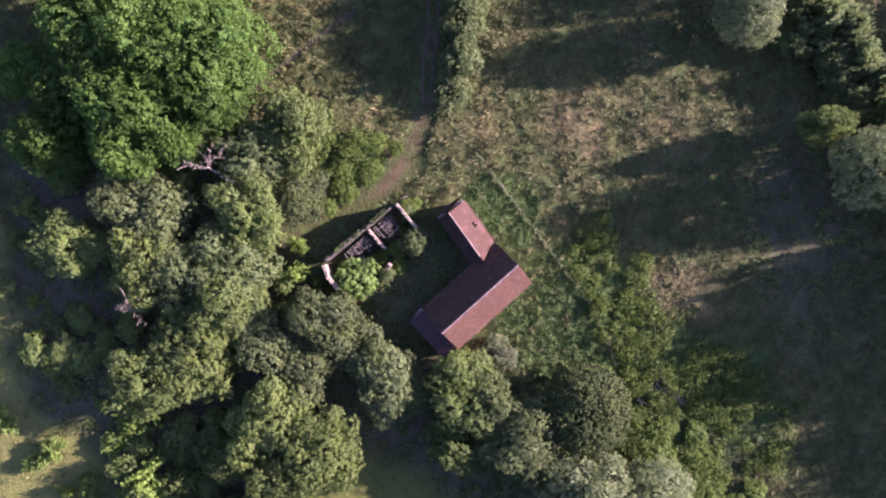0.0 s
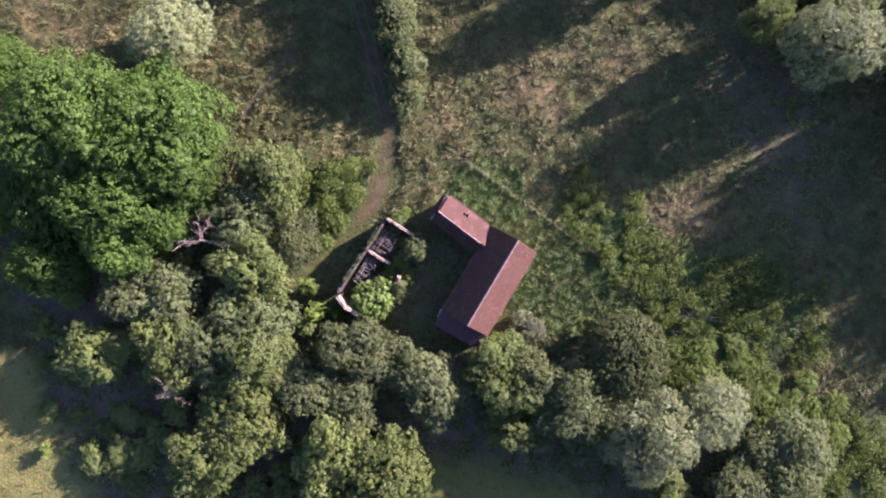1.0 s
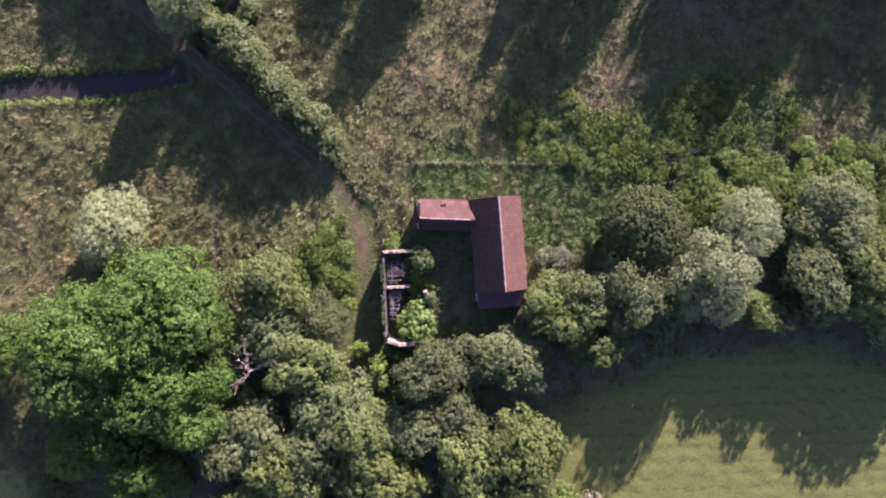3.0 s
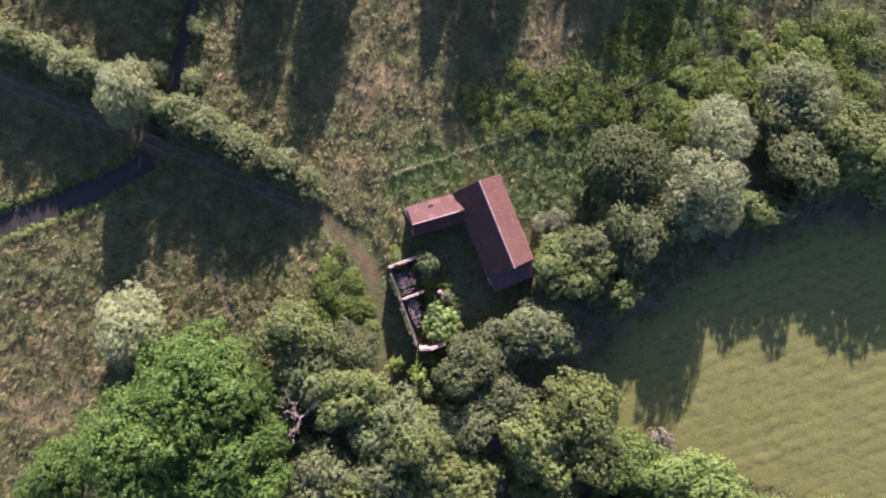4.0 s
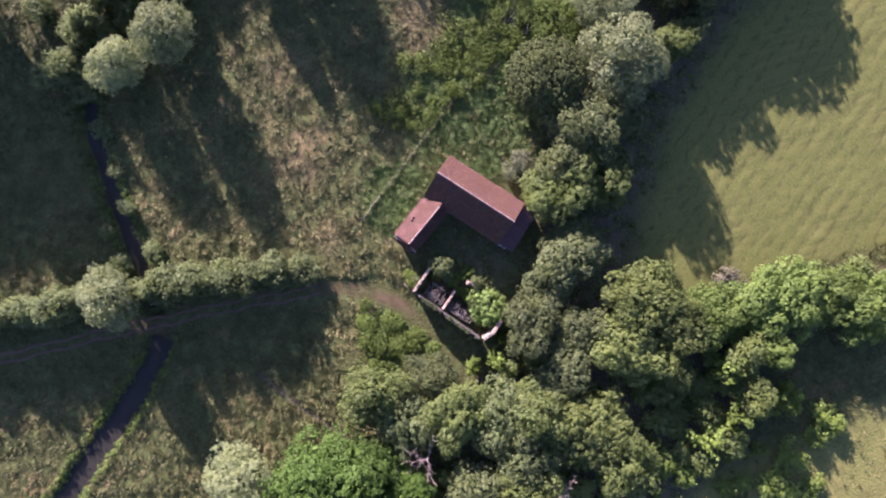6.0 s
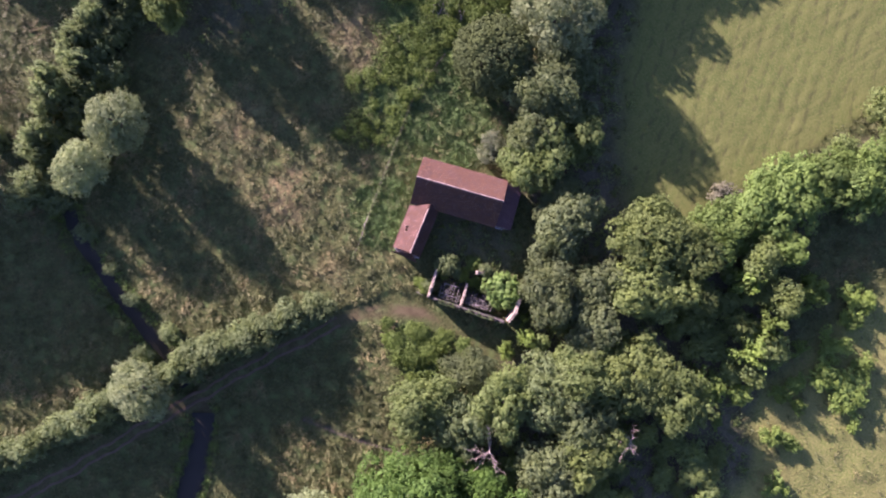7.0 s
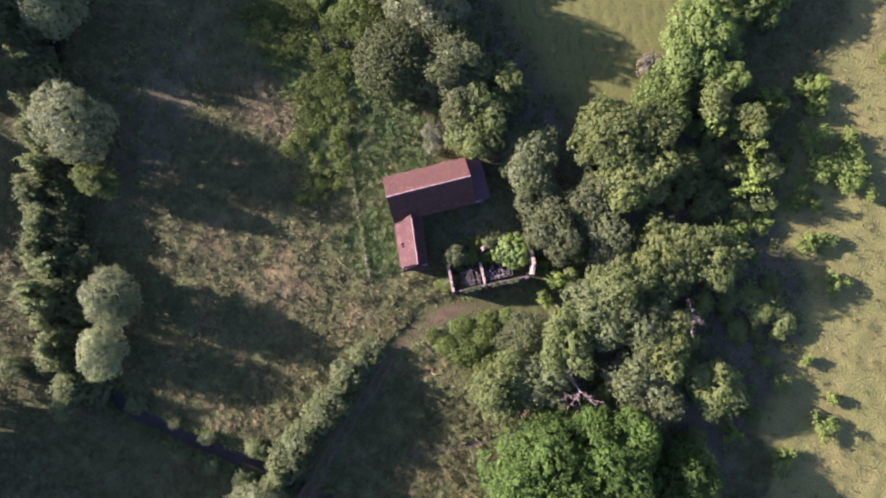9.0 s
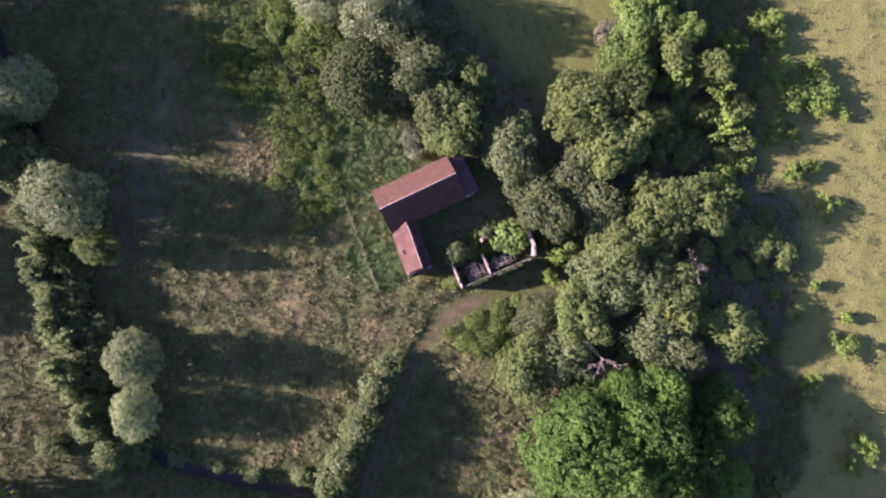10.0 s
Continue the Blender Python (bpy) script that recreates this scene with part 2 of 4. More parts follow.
def off_line(x, y, points):
    """Distance to a polyline."""
    best = np.full(x.shape, 1e9)
    for (ax, ay), (bx, by) in zip(points, points[1:]):
        dx, dy = bx - ax, by - ay
        t = np.clip(((x - ax) * dx + (y - ay) * dy) / (dx * dx + dy * dy), 0, 1)
        best = np.minimum(best, np.hypot(x - ax - t * dx, y - ay - t * dy))
    return best


def bent(points, step=0.8):
    """A smooth line through the points (Catmull-Rom)."""
    p = [Vector(q).to_3d() for q in points]
    p = [2 * p[0] - p[1]] + p + [2 * p[-1] - p[-2]]
    out = []
    for a, b, c, d in zip(p, p[1:], p[2:], p[3:]):
        n = max(1, int((c - b).length / step))
        for i in range(n):
            t = i / n
            out.append(0.5 * ((2 * b) + (c - a) * t + (2 * a - 5 * b + 4 * c - d) * t * t + (3 * b - a - 3 * c + d) * t ** 3))
    return out + [p[-2]]


def oval(x, y, cx, cy, rx, ry, soft=0.35):
    d = np.hypot((x - cx) / rx, (y - cy) / ry) + 0.35 * (waves(x, y, 7.0, 5) - 0.5)
    return 1 - smooth(d, 1 - soft, 1)


# ---- the lie of the land ----
TRACK = [(5.0, 130.0), (3.6, 100.0), (2.2, 79.0), (1.8, 66.0), (1.2, 52.6), (0.4, 38.5), (-0.5, 29.0), (-1.0, 23.5), (-2.0, 18.5), (-4.3, 13.8), (-7.6, 9.9)]
YARD_WAY = [(-7.6, 9.9), (-11.5, 7.6), (-18.5, 4.2), (-24.0, 1.4), (-28.0, -1.5)]
STREAM_UP = [(130.0, -60.0), (101.0, -22.0), (85.5, -2.0), (75.0, 12.5), (67.0, 25.0), (59.0, 38.0), (53.0, 48.0), (47.0, 53.6), (36.3, 55.6), (26.0, 55.0), (15.8, 54.2), (7.5, 53.2), (4.0, 53.0)]
STREAM_DOWN = [(-1.8, 53.4), (-4.5, 55.3), (-10.6, 61.0), (-17.0, 68.9), (-24.0, 76.9), (-29.5, 84.0), (-50.0, 110.0), (-75.0, 135.0)]
FENCE = [(-12.5, 38.2), (-17.0, 34.9), (-21.5, 31.5), (-28.4, 25.2)]
ALONG_FIELD = [(29.6, -18.4), (28.2, -14.5), (25.6, -9.0), (22.3, -4.6), (18.0, 1.2), (14.3, 6.2), (7.2, 15.4)]
MARGIN = [(-9.0, -27.0), (4.0, -36.0), (12.0, -40.0), (20.0, -48.0), (29.0, -58.0), (36.0, -72.0)]
BANK = [(0.9, 30.0), (0.4, 24.6), (0.2, 21.9), (-0.5, 19.1), (-1.5, 16.5), (-1.6, 13.2), (-2.9, 10.6), (-5.2, 8.9)]


def zones(x, y):
    """Masks from 0 to 1 for what covers the ground, and for shade painted on it."""
    edge = 6 * (waves(x, y, 9.0, 11) - 0.5)
    mown = smooth(x, -21, -19) * (1 - smooth(y + edge * 0.4, -33, -30)) * (1 - smooth(x - 0.78 * (-32 - y) + edge, 5, 9))
    # Pasture stops short where the wood's shade is painted darker.
    west = 1 - smooth(x + edge + 0.13 * y + 16 * oval(x, y, -66, 19, 14, 16) - 12 * smooth(-y, 22, 36) + 5, -65, -60)
    # Leaf litter, plus painted shade west of the wood, by willows, in the yard.
    litter_shade = np.maximum.reduce([oval(x, y, -38, -18, 24, 34), oval(x, y, -46, 21, 20, 20), oval(x, y, -3, -25, 16, 9), oval(x, y, -26, -58, 6, 26),
                                oval(x, y, 30, -46, 20, 7), oval(x, y, 61, 5, 12, 28, 0.6) * 0.65, oval(x, y, 20, -27, 8, 6), oval(x, y, -57, 12, 12, 27), oval(x, y, -59, -12, 11, 22), oval(x, y, -1, -5, 10, 9) * 0.55])
    lush = np.maximum.reduce([oval(x, y, 36, -24, 25, 15), oval(x, y, 55, -54, 13, 11) * 0.8, oval(x, y, 22, -10, 15, 13), oval(x, y, 11, 5, 8, 9), oval(x, y, -14, 14, 9, 6), oval(x, y, -4, -3, 10, 9) * 0.1])
    dry = np.maximum.reduce([oval(x, y, 30, 20, 18, 9, 0.7), oval(x, y, 42, -8, 10, 12, 0.7), oval(x, y, -46, 56, 15, 12, 0.8), oval(x, y, 7, 19, 6, 7, 0.9) * 0.7,
                             oval(x, y, -22, 24, 5, 5, 0.8) * 0.8, oval(x, y, 5, 8, 4, 4, 0.8) * 0.6, oval(x, y, 15, -20, 3, 4, 0.8)]) * smooth(waves(x, y, 5.0, 21), 0.30, 0.62)
    margin = (1 - smooth(off_line(x, y, MARGIN) + edge * 0.6, 1.5, 6.5)) * 0.85
    # A darkened strip stands in for the shadow line along the fence.
    litter_shade = np.maximum(litter_shade, 0.8 * (1 - smooth(off_line(x, y, FENCE), 0.25, 0.7)))
    track = np.minimum(off_line(x, y, TRACK), off_line(x, y, YARD_WAY) + 0.4)
    dirt = np.maximum((1 - smooth(track, 0.9, 2.0)) * smooth(waves(x, y, 3.4, 3), 0.3, 0.7) * 0.45,
                      oval(x, y, -5.6, 15.5, 4.2, 4.6, 0.9) * smooth(waves(x, y, 4.0, 8), 0.34, 0.70))
    dirt = np.maximum(dirt, (1 - smooth(track, 0.4, 1.5)) * (1 - smooth(y, 21, 26)) * smooth(waves(x, y, 3.4, 13), 0.1, 0.55) * 0.85)
    dirt = np.maximum(dirt, 0.6 * oval(x, y, -0.6, 53.0, 3.4, 3.0, 0.9))
    dirt *= 1 - 0.85 * smooth(-x, 7.5, 12)
    mown = mown * (1 - margin)
    return {"mown": mown, "litter_shade": np.clip(np.maximum(litter_shade, margin) * (1 - mown) * (1 - west), 0, 1), "lush": lush * (1 - mown), "dry": np.clip(dry * (1 - litter_shade), 0, 1), "dirt": np.clip(dirt, 0, 1), "pasture": west}


def land(x, y):
    """Height of the ground."""
    z = zones(x, y)
    rough = (1 - 0.8 * z["mown"]) * (1 - 0.4 * z["pasture"]) * smooth(np.minimum(off_line(x, y, TRACK), off_line(x, y, YARD_WAY)), 1.5, 3.5)
    rough = rough * (1 - oval(x, y, 2, -6, 16, 13, 0.3) * 0.8)
    h = rough * (0.55 * (waves(x, y, 2.2, 31, 2) - 0.5) + 0.5 * (waves(x, y, 9.0, 41) - 0.5))
    along = x * 0.777 + y * 0.629 + 1.2 * waves(x, y, 14.0, 55)
    h = h + 0.05 * np.sin(along * 2 * math.pi / 2.4) * z["mown"] * smooth(-y, 28, 40) * smooth(x, -22, -16) * smooth(waves(x, y, 3.5, 51), 0.25, 0.75)
    up, down = off_line(x, y, STREAM_UP), off_line(x, y, STREAM_DOWN)
    h = h - 0.9 * (1 - smooth(up, 0.9, 2.2)) - 1.0 * (1 - smooth(down, 1.7, 3.0))
    # the low bank above the sunken bend of the track
    cut = np.interp(y, [p[1] for p in BANK[::-1]], [p[0] for p in BANK[::-1]])
    bank = smooth(x - cut, 0.0, 1.2) * (1 - smooth(x - cut, 3.0, 9.0)) * smooth(y, 8.4, 10.0) * (1 - smooth(y, 24, 30))
    h = h + 0.35 * bank
    fence = off_line(x, y, FENCE)
    return h - 0.3 * (1 - smooth(fence, 0.25, 0.65))


def height(x, y):
    return float(land(np.array([float(x)]), np.array([float(y)]))[0])


def build_ground():
    far = np.array((120, 150, 200, 300, 600, 1400, 3000))
    xs = np.concatenate([-far[::-1], np.arange(-110, -26, 0.8), np.arange(-26, 30, 0.36), np.arange(30, 112, 0.8), far])
    ys = np.concatenate([-far[::-1], np.arange(-110, -24, 0.8), np.arange(-24, 32, 0.36), np.arange(32, 112, 0.8), far])
    x, y = (a.ravel() for a in np.meshgrid(xs, ys))
    z = land(x, y)
    nx, ny = len(xs), len(ys)
    i = (np.arange(ny - 1)[:, None] * nx + np.arange(nx - 1)[None]).ravel()
    me = soup("ground", np.c_[x, y, z], np.c_[i, i + 1, i + nx + 1, i + nx])
    for name, values in zones(x, y).items():
        me.attributes.new(name, "FLOAT", "POINT").data.foreach_set("value", values.astype("f"))
    me.polygons.foreach_set("use_smooth", np.ones(len(me.polygons), bool))
    tagged(link_mesh("ground", me, GROUND), "rough meadow ground with grass, bare earth, fallen leaves and painted shade", "ground", kind="structure")


def ribbon(name, line, profile, material, label, category, lift=0.0):
    """A strip along a line; profile: offsets across and heights."""
    pts = bent(line)
    verts, n = [], len(profile)
    for i, p in enumerate(pts):
        d = (pts[min(i + 1, len(pts) - 1)] - pts[max(i - 1, 0)]).normalized()
        s = Vector((d.y, -d.x, 0))
        wob = 0.18 * math.sin(i * 0.53) + 0.12 * math.sin(i * 1.31)
        for o, h in profile:
            q = p + s * (o * (1 + 0.06 * math.sin(i * 0.9 + o)) + wob)
            verts.append((q.x, q.y, h + lift + 0.012 * math.sin(i * 1.7 + o * 3)))
    faces = [(i * n + k, i * n + k + 1, (i + 1) * n + k + 1, (i + 1) * n + k) for i in range(len(pts) - 1) for k in range(n - 1)]
    me = soup(name, verts, faces)
    me.polygons.foreach_set("use_smooth", np.ones(len(me.polygons), bool))
    return tagged(link_mesh(name, me, material), label, category, kind="structure")


build_ground()
RUT = [(-0.32, -0.06), (-0.2, 0.03), (-0.08, 0.015), (0.08, 0.015), (0.2, 0.03), (0.32, -0.06)]
for side, name in ((-0.78, "road"), (0.78, "road")):
    ribbon(name, TRACK[:8], [(o + side, h) for o, h in RUT], EARTH, "bare earth wheel rut of a grassy farm track", "farm track")
ribbon("water", STREAM_UP, [(-1.8, -0.05), (-0.6, 0.0), (0.6, 0.0), (1.8, -0.05)], WATER, "narrow shaded stream between grassy banks", "stream", -0.62)
ribbon("water", STREAM_DOWN, [(-2.3, -0.05), (-0.8, 0.0), (0.8, 0.0), (2.3, -0.05)], WATER, "straight shaded stream between grassy banks", "stream", -0.66)


# ---- farmhouse ----
def slab(bm, corners, down):
    """A sheet with the given corners and a thickness straight down."""
    top = [bm.verts.new(c) for c in corners]
    low = [bm.verts.new(Vector(c) - Vector((0, 0, down))) for c in corners]
    bm.faces.new(top)
    bm.faces.new(low[::-1])
    n = len(top)
    for i in range(n):
        bm.faces.new((top[i], low[i], low[(i + 1) % n], top[(i + 1) % n]))


def tiled(r0, r1, e1, e0, lift=0.05, hole=None, seed=0):
    """Curved tiles in columns and overlapping courses between a ridge r0-r1 and an eave e0-e1."""
    r0, r1, e1, e0 = (Vector(v) for v in (r0, r1, e1, e0))
    normal = (r1 - r0).cross(e0 - r0).normalized()
    if normal.z < 0:
        normal = -normal
    cols = max(4, int(((r1 - r0).length + (e1 - e0).length) / 2 / 0.24))
    rows = max(3, int((e0 - r0).length / 0.36))
    u, v = np.arange(cols * 4 + 1) / (cols * 4), np.repeat(np.arange(rows + 1), 2)[1:-1] / rows
    verts = []
    for j, b in enumerate(v):
        for i, a in enumerate(u):
            p = (r0.lerp(r1, a)).lerp(e0.lerp(e1, a), b)
            curve = (0.0, 0.045, 0.06, 0.045)[i % 4]
            sag = 0.10 * (noise.noise(p * 0.35 + Vector((seed, 0, 0)))) + 0.02 * noise.noise(p * 2.5)
            verts.append(p + normal * (lift + curve + (0.0 if j % 2 == 0 else 0.045) + sag))
    n = len(u)
    faces = []
    for j in range(len(v) - 1):
        for i in range(n - 1):
            q = (j * n + i, j * n + i + 1, (j + 1) * n + i + 1, (j + 1) * n + i)
            if hole:
                c = (verts[q[0]] + verts[q[2]]) / 2
                if any((c.xy - Vector(h[:2])).length < h[2] for h in hole):
                    continue
            faces.append(q)
    return soup("tiles", verts, faces)


def ridge_cap(bm, a, b, width=0.34):
    """Half-round ridge tiles laid end to end in mortar."""
    a, b = Vector(a), Vector(b)
    n = max(2, int((b - a).length / 0.42))
    side = (b - a).cross(Vector((0, 0, 1))).normalized()
    for i in range(n):
        p, q = a.lerp(b, i / n), a.lerp(b, (i + 1.06) / n)
        rise = 0.03 * noise.noise(p * 0.6)
        rows = []
        for c, k in ((p, 1.0), (q, 0.85)):
            rows.append([bm.verts.new(c + side * width * k * s + Vector((0, 0, h * k + rise))) for s, h in ((-1, -0.12), (-0.6, 0.08), (0, 0.16), (0.6, 0.08), (1, -0.12))])
        for k in range(4):
            bm.faces.new((rows[0][k], rows[0][k + 1], rows[1][k + 1], rows[1][k]))
        bm.faces.new(rows[0][::-1])
        bm.faces.new(rows[1])


A = Vector((-0.746, -0.666, 0))      # along the main ridge, to the south-west
E_ = Vector((0.666, -0.746, 0))      # across it, to the sunny side
R0 = Vector((12.95, -2.45, 0))       # north end of the main ridge
LONG, EAST, WEST, RIDGE, EAVE = 15.1, 3.75, 4.45, 7.0, 4.0


def at(u, v, z):
    return R0 + A * u + E_ * v + Vector((0, 0, z))


def wall_slab(bm, a, b, low, tops, thick):
    """An upright wall from a to b with a top line of (share, height)."""
    a, b = Vector(a), Vector(b)
    s = (b - a).cross(Vector((0, 0, 1))).normalized() * thick / 2
    rings = []
    for side in (s, -s):
        ring = [bm.verts.new(a + side + Vector((0, 0, low)))]
        ring += [bm.verts.new(a.lerp(b, t) + side + Vector((0, 0, h))) for t, h in tops]
        ring.append(bm.verts.new(b + side + Vector((0, 0, low))))
        rings.append(ring)
    bm.faces.new(rings[0])
    bm.faces.new(rings[1][::-1])
    n = len(rings[0])
    for i in range(n):
        bm.faces.new((rings[0][i], rings[1][i], rings[1][(i + 1) % n], rings[0][(i + 1) % n]))


def farmhouse():
    house = thing("farmhouse", "old farmhouse with a red clay tile roof and a lower wing", "house")
    # main walls, set in from the eaves
    i, s, w = 0.35, EAST - 0.4, -(WEST - 0.4)
    mid = (0 - w) / (s - w)
    for a, b, tops in ((at(i, s, 0), at(LONG - i, s, 0), ((0, 4.0), (1, 4.0))), (at(i, w, 0), at(LONG - i, w, 0), ((0, 4.0), (1, 4.0))),
                       (at(i, w + 0.25, 0), at(i, s - 0.25, 0), ((0, 4.0), (mid, 6.7), (1, 4.0))),
                       (at(LONG - i, w + 0.25, 0), at(LONG - i, s - 0.25, 0), ((0, 4.0), (mid, 6.7), (1, 4.0)))):
        bm = bmesh.new()
        wall_slab(bm, a, b, -0.5, tops, 0.5)
        part("wall", bm, RENDERED, house)
    # main roof
    for v, seed in ((EAST, 3), (-WEST, 9)):
        bm = bmesh.new()
        c = [at(0, 0, RIDGE - 0.03), at(LONG, 0, RIDGE - 0.03), at(LONG, v, EAVE), at(0, v, EAVE)]
        slab(bm, c, 0.14)
        part("roof_deck", bm, DARKROOF, house)
        link_mesh("roof_tiles", tiled(at(-0.15, 0, RIDGE), at(LONG + 0.15, 0, RIDGE), at(LONG + 0.15, v * 1.02, EAVE - 0.06), at(-0.15, v * 1.02, EAVE - 0.06), seed=seed), TILES, house, "weathered red clay tiles")
    bm = bmesh.new()
    ridge_cap(bm, at(-0.15, 0, RIDGE + 0.05), at(LONG + 0.15, 0, RIDGE + 0.05), 0.17)
    part("ridge_tiles", bm, MORTAR, house, "pale mortared ridge tiles")
    # wing to the north-west
    b, n = Vector((-0.58, 0.815, 0)), Vector((0.815, 0.58, 0))
    w0 = Vector((7.6, -1.3, 0))

    def wing(u, v, z):
        return w0 + b * u + n * v + Vector((0, 0, z))
    end = 8.45
    for a, c, tops in ((wing(1.4, 2.75, 0), wing(end + 0.5, 2.75, 0), ((0, 3.3), (1, 3.3))), (wing(0.6, -1.4, 0), wing(end + 0.5, -1.4, 0), ((0, 3.6), (1, 3.6))),
                       (wing(end + 0.5, -1.15, 0), wing(end + 0.5, 2.5, 0), ((0, 3.4), (1, 3.2)))):
        bm = bmesh.new()
        wall_slab(bm, a, c, -0.5, tops, 0.45)
        part("wall", bm, RENDERED, house)
    holes = ((6.85, 3.75, 0.24), (6.45, 4.02, 0.22))
    ridge = 4.8
    link_mesh("roof_tiles", tiled(wing(-0.6, 0, ridge), wing(end, 0, ridge), wing(end + 0.3, 3.3, 3.4), wing(0.9, 3.3, 3.4), hole=holes, seed=15), WINGTILES, house, "weathered red clay tiles with a small hole")
    link_mesh("roof_tiles", tiled(wing(-0.6, 0, ridge), wing(end, 0, ridge), wing(end + 0.3, -1.75, 3.55), wing(-0.6, -1.75, 3.55), seed=19), WINGTILES, house, "weathered red clay tiles")
    link_mesh("roof_tiles", tiled(wing(end, 0.05, ridge), wing(end, -0.05, ridge), wing(end + 1.15, -1.75, 3.2), wing(end + 1.0, 3.3, 3.15), seed=23), WINGTILES, house, "broken red tiles of a small hip")
    bm = bmesh.new()
    ridge_cap(bm, wing(0.2, 0, ridge + 0.04), wing(end + 0.05, 0, ridge + 0.04), 0.14)
    part("ridge_tiles", bm, MORTAR, house, "pale mortared ridge tiles")
    # low lean-to against the south gable
    depth = 3.0
    bm = bmesh.new()
    wall_slab(bm, at(LONG + depth - 0.3, -WEST + 0.5, 0), at(LONG + depth - 0.3, EAST - 0.4, 0), -0.5, ((0, 2.5), (1, 2.5)), 0.4)
    part("wall", bm, RENDERED, house)
    for v in (-WEST + 0.5, EAST - 0.5):
        bm = bmesh.new()
        wall_slab(bm, at(LONG - 0.1, v, 0), at(LONG + depth - 0.5, v, 0), -0.5, ((0, 3.3), (1, 2.5)), 0.4)
        part("wall", bm, RENDERED, house)
    bm = bmesh.new()
    slab(bm, [at(LONG - 0.08, -WEST + 0.2, 3.55), at(LONG - 0.08, EAST - 0.1, 3.55), at(LONG + depth, EAST - 0.1, 2.7), at(LONG + depth, -WEST + 0.2, 2.7)], 0.1)
    deck = part("lean_to_roof", bm, DARKROOF, house, "dark weathered sheet roof of a lean-to")
    for k in range(24):
        bm = bmesh.new()
        v = -WEST + 0.35 + k * 0.33
        a = [at(LONG - 0.05, v, 3.58), at(LONG - 0.05, v + 0.14, 3.58), at(LONG + depth, v + 0.14, 2.73), at(LONG + depth, v, 2.73)]
        slab(bm, a, 0.05)
        part("rib", bm, DARKROOF, deck)
    bm = bmesh.new()
    tube(bm, [at(LONG - 0.2, -WEST - 0.1, 4.05), at(LONG + 0.7, -WEST - 0.15, 3.75), at(LONG + 1.5, -WEST - 0.1, 3.6)], [0.06, 0.06, 0.05])
    part("gutter", bm, PALEPIPE, house, "pale broken gutter end")


farmhouse()


# ---- roofless outbuilding ----
def ruin_wall(bm, line, thick, heights, seed):
    """A rubble wall with a broken top. line: ground points; heights: at those points."""
    pts = [Vector((x, y, 0)) for x, y in line]
    total = []
    for (p, h), (q, g) in zip(zip(pts, heights), zip(pts[1:], heights[1:])):
        n = max(2, int((q - p).length / 0.3))
        total += [(p.lerp(q, i / n), h + (g - h) * i / n) for i in range(n)]
    total.append((pts[-1], heights[-1]))
    rows = []
    for i, (p, h) in enumerate(total):
        d = (total[min(i + 1, len(total) - 1)][0] - total[max(i - 1, 0)][0]).normalized()
        s = Vector((d.y, -d.x, 0))
        top = h + 0.45 * noise.noise(Vector((i * 0.45, seed, 0))) + 0.12 * noise.noise(Vector((i * 2.3, seed, 7)))
        k = thick / 2 * (1 + 0.25 * noise.noise(Vector((i * 0.8, seed, 3))))
        rows.append([bm.verts.new(p + s * o + Vector((0, 0, z))) for o, z in (
            (-k - 0.08, -0.4), (-k - 0.03, top * 0.5), (-k, top - 0.1), (-k * 0.6, top + 0.05), (0.1 * k, top + 0.1 * noise.noise(Vector((i * 1.7, seed, 11)))),
            (k * 0.65, top + 0.02), (k, top - 0.12), (k + 0.03, top * 0.5), (k + 0.08, -0.4))])
    for a, b in zip(rows, rows[1:]):
        for j in range(8):
            bm.faces.new((a[j], a[j + 1], b[j + 1], b[j]))
    bm.faces.new(rows[0][::-1])
    bm.faces.new(rows[-1])


def stone(bm, p, r, rng):
    """A squarish rubble stone."""
    m = Matrix.Translation(p) @ Euler([rng.uniform(0, 6.28) for _ in range(3)]).to_matrix().to_4x4() @ Matrix.Diagonal((r, r * rng.uniform(0.6, 0.9), r * rng.uniform(0.5, 0.8), 1))
    made = bmesh.ops.create_cube(bm, size=1.6, matrix=m)
    for v in made["verts"]:
        v.co += Vector([rng.uniform(-0.15, 0.15) * r for _ in range(3)])


